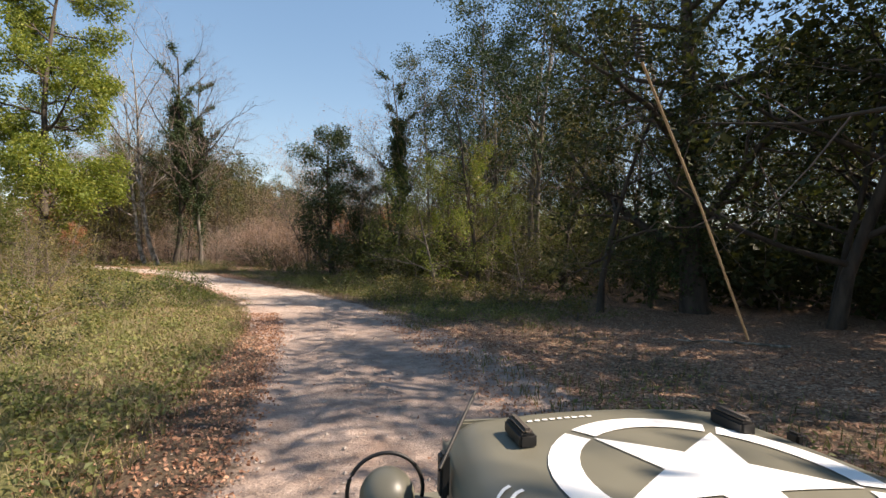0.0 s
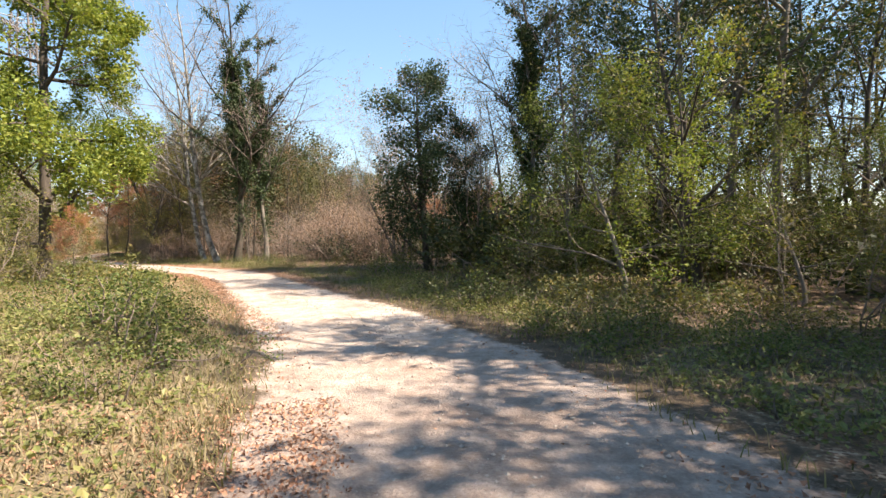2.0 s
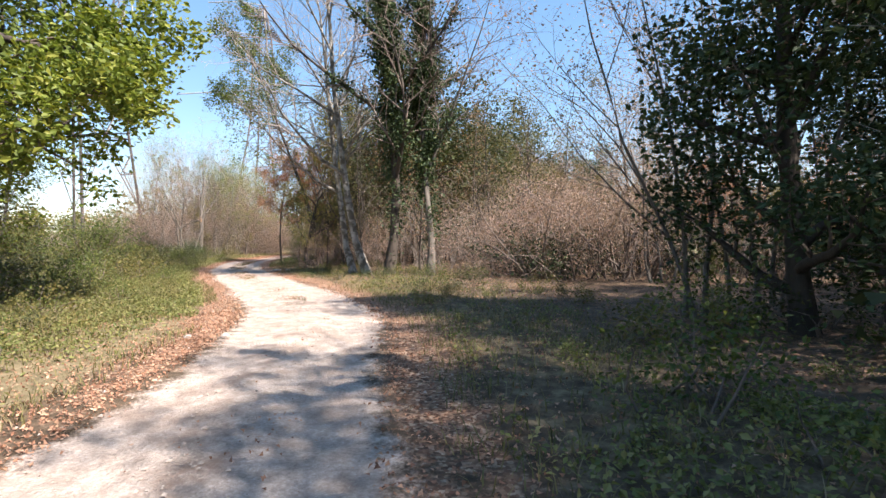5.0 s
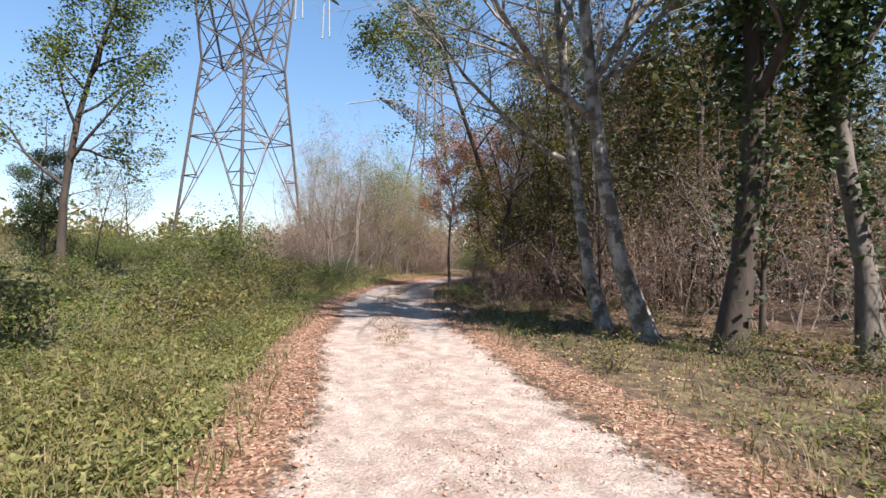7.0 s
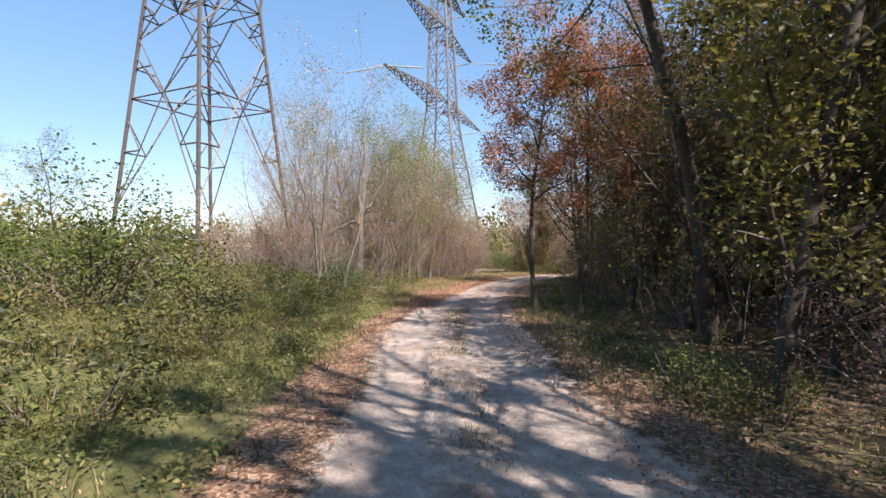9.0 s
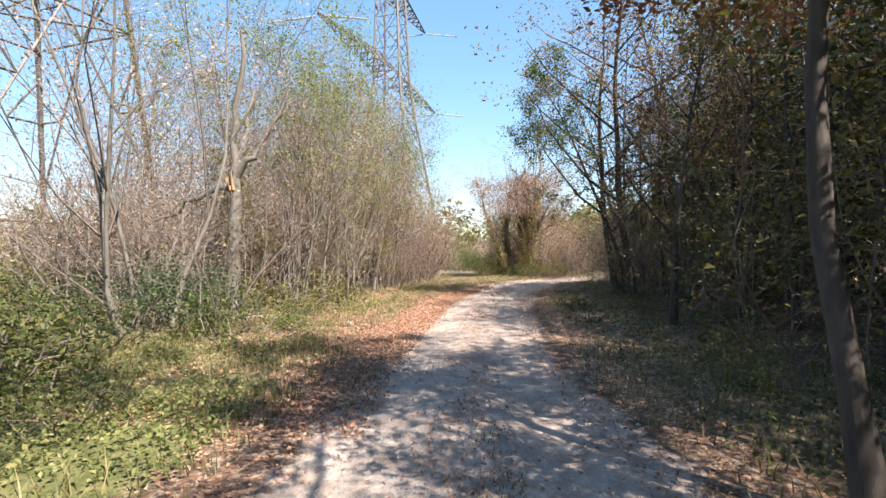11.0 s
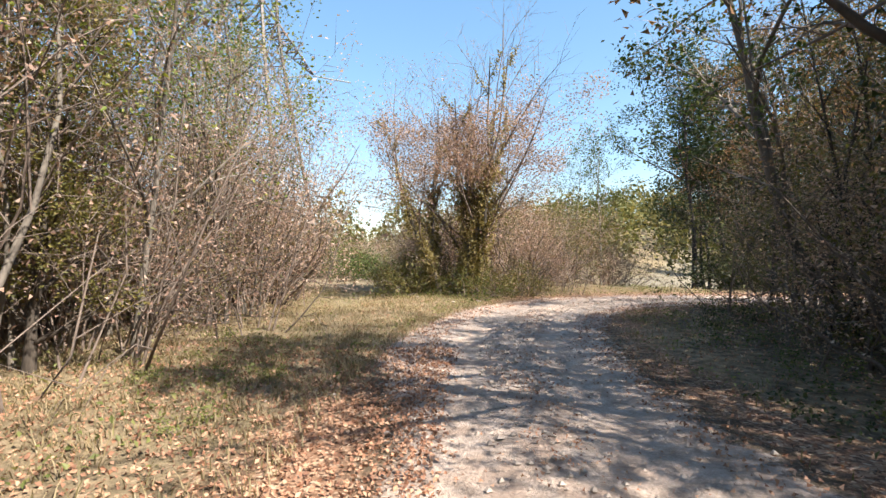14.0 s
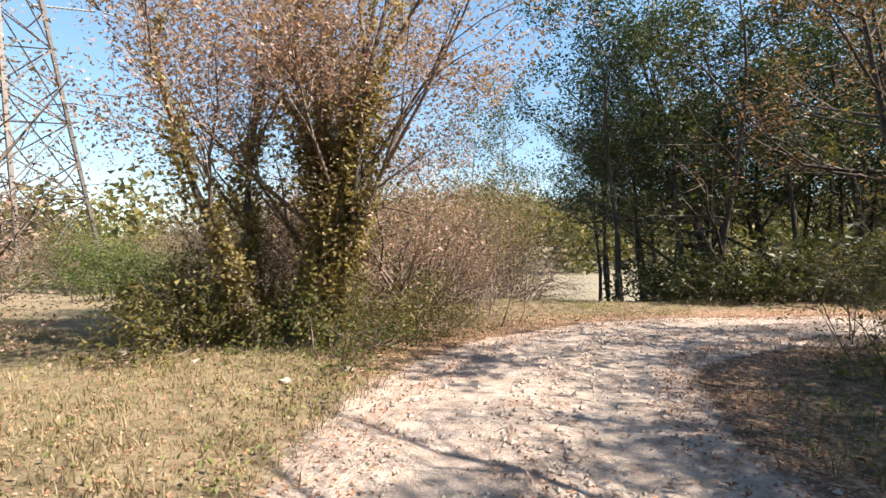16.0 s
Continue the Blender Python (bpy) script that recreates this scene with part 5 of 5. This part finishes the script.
# loose stones of the track
n = 18000
c, nrm = stations(rng, n, S0, S1)
q = c + nrm * rng.normal(size=n)[:, None] * 0.8
late_ = 1 + 0.9 * step(q[:, 1], 52, 60)
r = (0.006 + 0.02 * rng.uniform(0, 1, n) ** 3.2) * late_
octa = np.array([(1, 0, 0), (0, 1, 0), (-1, 0, 0), (0, -1, 0), (0, 0, 0.7), (0, 0, -0.7)], float)
at = np.stack([q[:, 0], q[:, 1], height(q[:, 0], q[:, 1]) + r * 0.2], 1)
v = at[:, None] + octa[None] * r[:, None, None] * rng.uniform(0.6, 1.3, (n, 6, 1))
tri = np.array([(0, 1, 4), (1, 2, 4), (2, 3, 4), (3, 0, 4), (1, 0, 5), (2, 1, 5), (3, 2, 5), (0, 3, 5)])
stuff("loose_stones", "pale loose stones scattered on the track", "stones", v.reshape(-1, 3), (np.arange(n)[:, None, None] * 6 + tri[None]).reshape(-1, 3), STONE)

# ---------------------------------------------------------------- far woods
n = 1400
a = rng.uniform(0, 6.283, n)
rr = rng.uniform(95, 330, n)
fx, fy = -30 + np.cos(a) * rr, 40 + np.sin(a) * rr
k = ~((fx > -85) & (fx < 60) & (fy > 60) & (fy - 0.15 * fx < 150))
fx, fy = fx[k], fy[k]
pts = []
for px, py, pz in zip(fx, fy, height(fx, fy)):
    m = 140
    u = rng.normal(size=(m, 3))
    u /= np.linalg.norm(u, axis=1, keepdims=True)
    h = rng.uniform(7, 13)
    pts.append(np.array([px, py, pz + h * 0.55]) + u * [3.2, 3.2, h * 0.55] * rng.uniform(0.5, 1.0, (m, 1)))
n = 520
fx = rng.uniform(-125, 95, n)
fy = 150 + 0.15 * fx + rng.uniform(0, 75, n)
for px, py, pz in zip(fx, fy, height(fx, fy)):
    u = rng.normal(size=(100, 3))
    u /= np.linalg.norm(u, axis=1, keepdims=True)
    h = rng.uniform(8, 14)
    pts.append(np.array([px, py, pz + h * 0.5]) + u * [3.6, 3.6, h * 0.55] * rng.uniform(0.5, 1.0, (100, 1)))
v, f = leaves(rng, np.concatenate(pts), 0.8, 0.8, 0.4, True)
stuff("far_woods", "hazy distant woodland with brown and green trees", "woods", v, f, OLIVE)

# ---------------------------------------------------------------- the broken tree, fallen branches and pale stones by the last thicket
def limb(rng, pts, r0, r1, joints=10, wander=0.05):
    """A crooked limb through the places given."""
    pts = np.array(pts, float)
    t = np.linspace(0, len(pts) - 1, joints)
    p = np.stack([np.interp(t, range(len(pts)), pts[:, k]) for k in range(3)], 1)
    p[1:-1] += rng.normal(size=(joints - 2, 3)) * wander
    return p, np.linspace(r0, r1, joints)


SPLIT = plain_material("split_wood", (0.36, 0.2, 0.1), 0.8, 0, 18, 0.35, 0.6)
bx, by = -48.4, 46.9
bz = float(height(bx, by)[0])
broken = tagged(new("broken_tree"), "broken grey tree with split orange wood at its fork", "tree")
broken.matrix_basis = pose(bx, by, bz)
v, f = tubes([limb(rng, [(0, 0, -0.2), (0.05, 0, 1.6), (0.1, 0.05, 3.3)], 0.2, 0.13), limb(rng, [(0.1, 0.05, 3.2), (0.05, 0.1, 4.4), (0.25, 0.2, 7.0)], 0.12, 0.05)], 9)
mpart("trunk", mesh_of("trunk", v, f, BARK), broken)
for k, way in enumerate(([(0.1, 0, 3.2), (-0.5, -0.5, 2.9), (-1.6, -1.3, 2.3)], [(0.1, 0.05, 3.3), (0.6, 0.6, 4.1), (0.9, 1.1, 5.6)], [(0.1, 0.05, 3.4), (-0.3, 0.5, 4.4), (-0.4, 0.8, 5.8)])):
    v, f = tubes([limb(rng, way, 0.1, 0.03)], 7)
    mpart("limb", mesh_of("limb", v, f, BARK), broken)
v, f = tubes([((np.array([0.1, -0.04, 3.0]) + np.array([dx, dy, 0]), np.array([0.02 + dx * 2.2, -0.14 + dy * 2, 3.4 + dz])), (0.05, 0.008)) for dx, dy, dz in ((0, 0, 0), (0.07, 0.03, 0.1), (-0.07, 0.02, -0.06), (0.03, 0.08, 0.16))], 5)
tagged(mpart("split_wood", mesh_of("split_wood", v, f, SPLIT), broken, "torn orange heartwood"), kind="stuff")


def fallen_branch(x, y, turn, length, r):
    root = tagged(new("fallen_branch"), "pale dead branch lying on the leaf litter", "branch", "fallen branches")
    root.matrix_basis = pose(x, y, float(height(x, y)[0]) + r * 0.6, 0, 0, turn)
    pts = limb(rng, [(-length / 2, 0, 0), (0, 0.1, 0.06), (length / 2, -0.05, 0.02)], r, r * 0.35, 9, 0.035)
    v, f = tubes([pts], 6)
    mpart("stick", mesh_of("stick", v, f, BARK_PALE), root)
    for k in range(2):
        p = pts[0][3 + 3 * k]
        v, f = tubes([limb(rng, [p, p + [0.25, rng.choice([-1, 1]) * 0.22, 0.12]], r * 0.5, r * 0.2, 5, 0.02)], 5)
        mpart("side_twig", mesh_of("side_twig", v, f, BARK_PALE), root)


for x, y, turn, length, r in ((-46.7, 47.0, 60, 2.2, 0.022), (-47.6, 48.1, 15, 1.6, 0.018), (-47.4, 46.9, 120, 1.3, 0.016), (-48.6, 49.6, 40, 1.8, 0.02), (-50.2, 51.8, 80, 1.4, 0.018), (-49.4, 50.8, 160, 1.2, 0.015), (-45.9, 47.3, 100, 1.0, 0.014), (5.4, 9.4, 170, 2.4, 0.03)):
    fallen_branch(x, y, turn, length, r)


def rubble(name, x, y, size, label, flat=0.5):
    bm = bmesh.new()
    bmesh.ops.create_icosphere(bm, subdivisions=2, radius=size)
    for v_ in bm.verts:
        k = 1 + 0.5 * noise.noise(v_.co * 1.6 / size + Vector((x, y, 0))) + 0.2 * noise.noise(v_.co * 4 / size)
        v_.co = Vector((v_.co.x * k, v_.co.y * k * 0.75, v_.co.z * k * flat))
    ob = part(name, bm, STONE, None, "", False)
    ob.matrix_basis = pose(x, y, float(height(x, y)[0]) + size * flat * 0.3, 0, 0, 57 * (x + y))
    return tagged(ob, label, "stone", "roadside stones")


for x, y, s in ((-45.3, 48.3, 0.1), (-46.6, 50.6, 0.09), (-46.9, 50.2, 0.07), (-27.2, 37.9, 0.2), (-26.9, 38.3, 0.13), (-27.6, 38.2, 0.1), (-14.1, 26.3, 0.1), (-14.6, 26.0, 0.08), (-55.6, 66.0, 0.08), (-54.0, 65.6, 0.09), (-53.6, 66.4, 0.1), (-57.3, 66.4, 0.12)):
    rubble("stone", x, y, s, "pale limestone lump half sunk in the litter", 0.35 if s > 0.16 else 0.55)

# ---------------------------------------------------------------- the parked army car
def car():
    """The front of an open olive army car at the start of the way: x to its right, y ahead, z up."""
    root = tagged(new("army_car"), "olive drab vintage open army car with white star on its bonnet", "car")
    root.matrix_basis = pose(0.715, 1.205, 0.13, 0, 0, 10.5)

    def top(u, w):
        """Height of the bonnet: crowned across, falling a little to the front and rounded at its edges."""
        half_w = 0.66 - 0.11 * (w + 0.5) / 1.15
        e = abs(u) / half_w
        z = 1.0 + 0.035 * (1 - e * e) - 0.055 * max(0, (e - 0.82) / 0.18) ** 2 - 0.03 * max(0, w) ** 2 - 0.0
        return z - 0.5 * max(0, w - 0.56) ** 2 * 8

    bm = bmesh.new()
    rows = []
    for j in range(27):
        w = -0.55 + 1.2 * j / 26
        half_w = 0.66 - 0.11 * (w + 0.5) / 1.15
        row = []
        for i in range(33):
            e = -1 + 2 * i / 32
            row.append(bm.verts.new((e * half_w, w, top(e * half_w, w))))
        lo = [bm.verts.new((-half_w - 0.012, w, 0.93)), bm.verts.new((half_w + 0.012, w, 0.93))]
        lo2 = [bm.verts.new((-half_w - 0.015, w, 0.72)), bm.verts.new((half_w + 0.015, w, 0.72))]
        rows.append([lo2[0], lo[0]] + row + [lo[1], lo2[1]])
    for a, b in zip(rows, rows[1:]):
        for k in range(len(a) - 1):
            bm.faces.new((a[k], a[k + 1], b[k + 1], b[k]))
    front = [bm.verts.new((v.co.x, v.co.y + 0.03, 0.55)) for v in rows[-1]]
    for k in range(len(front) - 1):
        bm.faces.new((rows[-1][k], rows[-1][k + 1], front[k + 1], front[k]))
    bmesh.ops.recalc_face_normals(bm, faces=bm.faces)
    bonnet = part("bonnet", bm, OLIVE_PAINT, root, "matt olive drab bonnet", True)

    def decal(name, loops, label):
        """Flat paint laid just over the bonnet, cut fine to follow its curve."""
        bm = bmesh.new()
        for quad in loops:
            n = 10
            a, b, c, d = (np.array(p, float) for p in quad)
            grid = []
            for i in range(n + 1):
                r = []
                for j in range(n + 1):
                    p = (a * (1 - i / n) + b * i / n) * (1 - j / n) + (d * (1 - i / n) + c * i / n) * j / n
                    r.append(bm.verts.new((p[0], p[1], top(*p) + 0.004)))
                grid.append(r)
            for i in range(n):
                for j in range(n):
                    bm.faces.new((grid[i][j], grid[i + 1][j], grid[i + 1][j + 1], grid[i][j + 1]))
        bmesh.ops.remove_doubles(bm, verts=bm.verts[:], dist=0.0008)
        bmesh.ops.recalc_face_normals(bm, faces=bm.faces)
        for fa in bm.faces:
            if fa.normal.z < 0:
                fa.normal_flip()
        return part(name, bm, WHITE_PAINT, bonnet, label, True)

    ox, oy = 0.04, 0.03
    points = [(ox + math.sin((k + 1) * math.pi / 5) * (0.345 if k % 2 == 0 else 0.132), oy + math.cos((k + 1) * math.pi / 5) * (0.345 if k % 2 == 0 else 0.132)) for k in range(10)]
    decal("star", [((ox, oy), points[(k - 1) % 10], points[k], points[(k + 1) % 10]) for k in range(0, 10, 2)], "white painted five-pointed star")
    for k in range(5):
        a0, a1 = math.radians(72 * k + 38.6), math.radians(72 * k + 105.4)
        segs = []
        for i in range(8):
            p, q = a0 + (a1 - a0) * i / 8, a0 + (a1 - a0) * (i + 1) / 8
            segs.append([(ox + math.sin(s_) * r_, oy + math.cos(s_) * r_) for s_, r_ in ((p, 0.345), (p, 0.43), (q, 0.43), (q, 0.345))])
        decal("ring_segment", segs, "white painted ring segment")
    for k in range(9):
        x0 = -0.30 + k * 0.027
        decal("marking_bar", [[(x0, 0.5), (x0 + 0.017, 0.5), (x0 + 0.017, 0.514), (x0, 0.514)]], "small white painted marking")

    for dx, dy in ((0, 0), (0.024, -0.03)):
        arc = [(-0.578 + 0.075 * f_ + dx, 0.01 + 0.085 * math.sin(f_ * 1.5) + dy) for f_ in (0, 0.25, 0.5, 0.75, 1.0)]
        decal("stripe", [[p, (p[0] + 0.003, p[1] - 0.012), (q[0] + 0.003, q[1] - 0.012), q] for p, q in zip(arc, arc[1:])], "curved white painted stripe")

    def box(name, mat, size, at, parent=root, turn=0.0, bevel=0.008, label=""):
        bm = bmesh.new()
        bmesh.ops.create_cube(bm, size=1, matrix=Matrix.Diagonal((*size, 1)))
        bmesh.ops.bevel(bm, geom=bm.edges[:], offset=bevel, segments=2, affect="EDGES")
        bm.transform(Matrix.Translation(at) @ Matrix.Rotation(turn, 4, "Z"))
        return part(name, bm, mat, parent, label)

    for sx in (-1, 1):
        blk = box("rest_block", BLACK_STEEL, (0.055, 0.15, 0.045), (sx * 0.375, 0.37, top(0.375, 0.37) + 0.02), label="dark steel windscreen rest block")
        box("wood_insert", DARK_WOOD, (0.03, 0.145, 0.02), (sx * 0.375, 0.37, top(0.375, 0.37) + 0.048), blk)
        bm = bmesh.new()
        for j in range(13):
            w = -0.75 + 1.45 * j / 12
            drop = 0.0 if w < 0.45 else (w - 0.45) ** 2 * 2.2
            for k, (dx, dz) in enumerate(((0.58, 0.78), (0.66, 0.80), (0.92, 0.79), (0.95, 0.76), (0.95, 0.70))):
                bm.verts.new((sx * dx, w, dz - drop))
        bm.verts.ensure_lookup_table()
        for j in range(12):
            for k in range(4):
                a = j * 5 + k
                bm.faces.new([bm.verts[t] for t in (a, a + 1, a + 6, a + 5)])
        bmesh.ops.recalc_face_normals(bm, faces=bm.faces)
        part("mudguard", bm, OLIVE_PAINT, root, smooth=True)
        bm = bmesh.new()
        bmesh.ops.create_cone(bm, segments=32, radius1=0.36, radius2=0.36, depth=0.16, cap_ends=True, matrix=Matrix.Translation((sx * 0.78, 0.3, 0.35)) @ Matrix.Rotation(math.pi / 2, 4, "Y"))
        bmesh.ops.bevel(bm, geom=bm.edges[:], offset=0.03, segments=2, affect="EDGES")
        part("wheel", bm, BLACK_STEEL, root, "black rubber tyre", True)
        box("bonnet_catch", BLACK_STEEL, (0.03, 0.05, 0.13), (sx * 0.615, 0.36, 0.93), root)
    # lamp on the left mudguard with its hoop
    bm = bmesh.new()
    bmesh.ops.create_uvsphere(bm, u_segments=28, v_segments=18, radius=0.085)
    bm.transform(Matrix.Translation((-0.775, 0.44, 0.835)) @ Matrix.Diagonal((1, 1.15, 1, 1)))
    lamp = part("driving_lamp", bm, OLIVE_PAINT, root, "rounded olive painted lamp housing", True)
    th = np.linspace(-0.5, 3.64, 30)
    pts = np.stack([-0.77 + 0.125 * np.cos(th), np.full(30, 0.56), 0.795 + 0.125 * np.sin(th)], 1)
    v, f = tubes([(pts, np.full(30, 0.007))], 8)
    mpart("lamp_guard", mesh_of("lamp_guard", v, f, BLACK_STEEL), lamp)
    box("lamp_bracket", BLACK_STEEL, (0.03, 0.03, 0.14), (-0.77, 0.44, 0.74), lamp)
    # sprung aerial stays over the bonnet
    def rod(name, pts, r, mat, label=""):
        v, f = tubes([(np.array(pts, float), np.full(len(pts), r))], 8)
        return mpart(name, mesh_of(name, v, f, mat), root, label)

    rod("stay", [(-0.64, 0.30, 0.97), (-0.46, 0.60, 1.10)], 0.006, BLACK_STEEL, "thin dark stay rod")
    rod("aerial", [(0.64, 0.598, 1.27), (0.31, 0.458, 1.76), (-0.02, 0.318, 2.195)], 0.0045, BRASS, "thin tan whip aerial")
    turns = np.linspace(0, 10 * 2 * math.pi, 140)
    cx, cy, cz = -0.025 - 0.004 * turns / 6.28, 0.318 - 0.003 * turns / 6.28, 2.2 + 0.012 * turns / 6.28
    rod("spring", np.stack([cx + 0.013 * np.cos(turns), cy + 0.013 * np.sin(turns), cz], 1), 0.003, BLACK_STEEL, "dark coil spring")
    box("windscreen_cowl", OLIVE_PAINT, (1.25, 0.2, 0.3), (0, -0.62, 0.86), root)
    box("grille_panel", OLIVE_PAINT, (1.0, 0.03, 0.5), (0, 0.69, 0.72), root)
    box("bumper", OLIVE_PAINT, (1.45, 0.1, 0.14), (0, 0.98, 0.48), root)
    for sx in (-1, 1):
        box("chassis_rail", OLIVE_PAINT, (0.08, 1.8, 0.12), (sx * 0.35, 0.1, 0.48), root)
    return root


car()
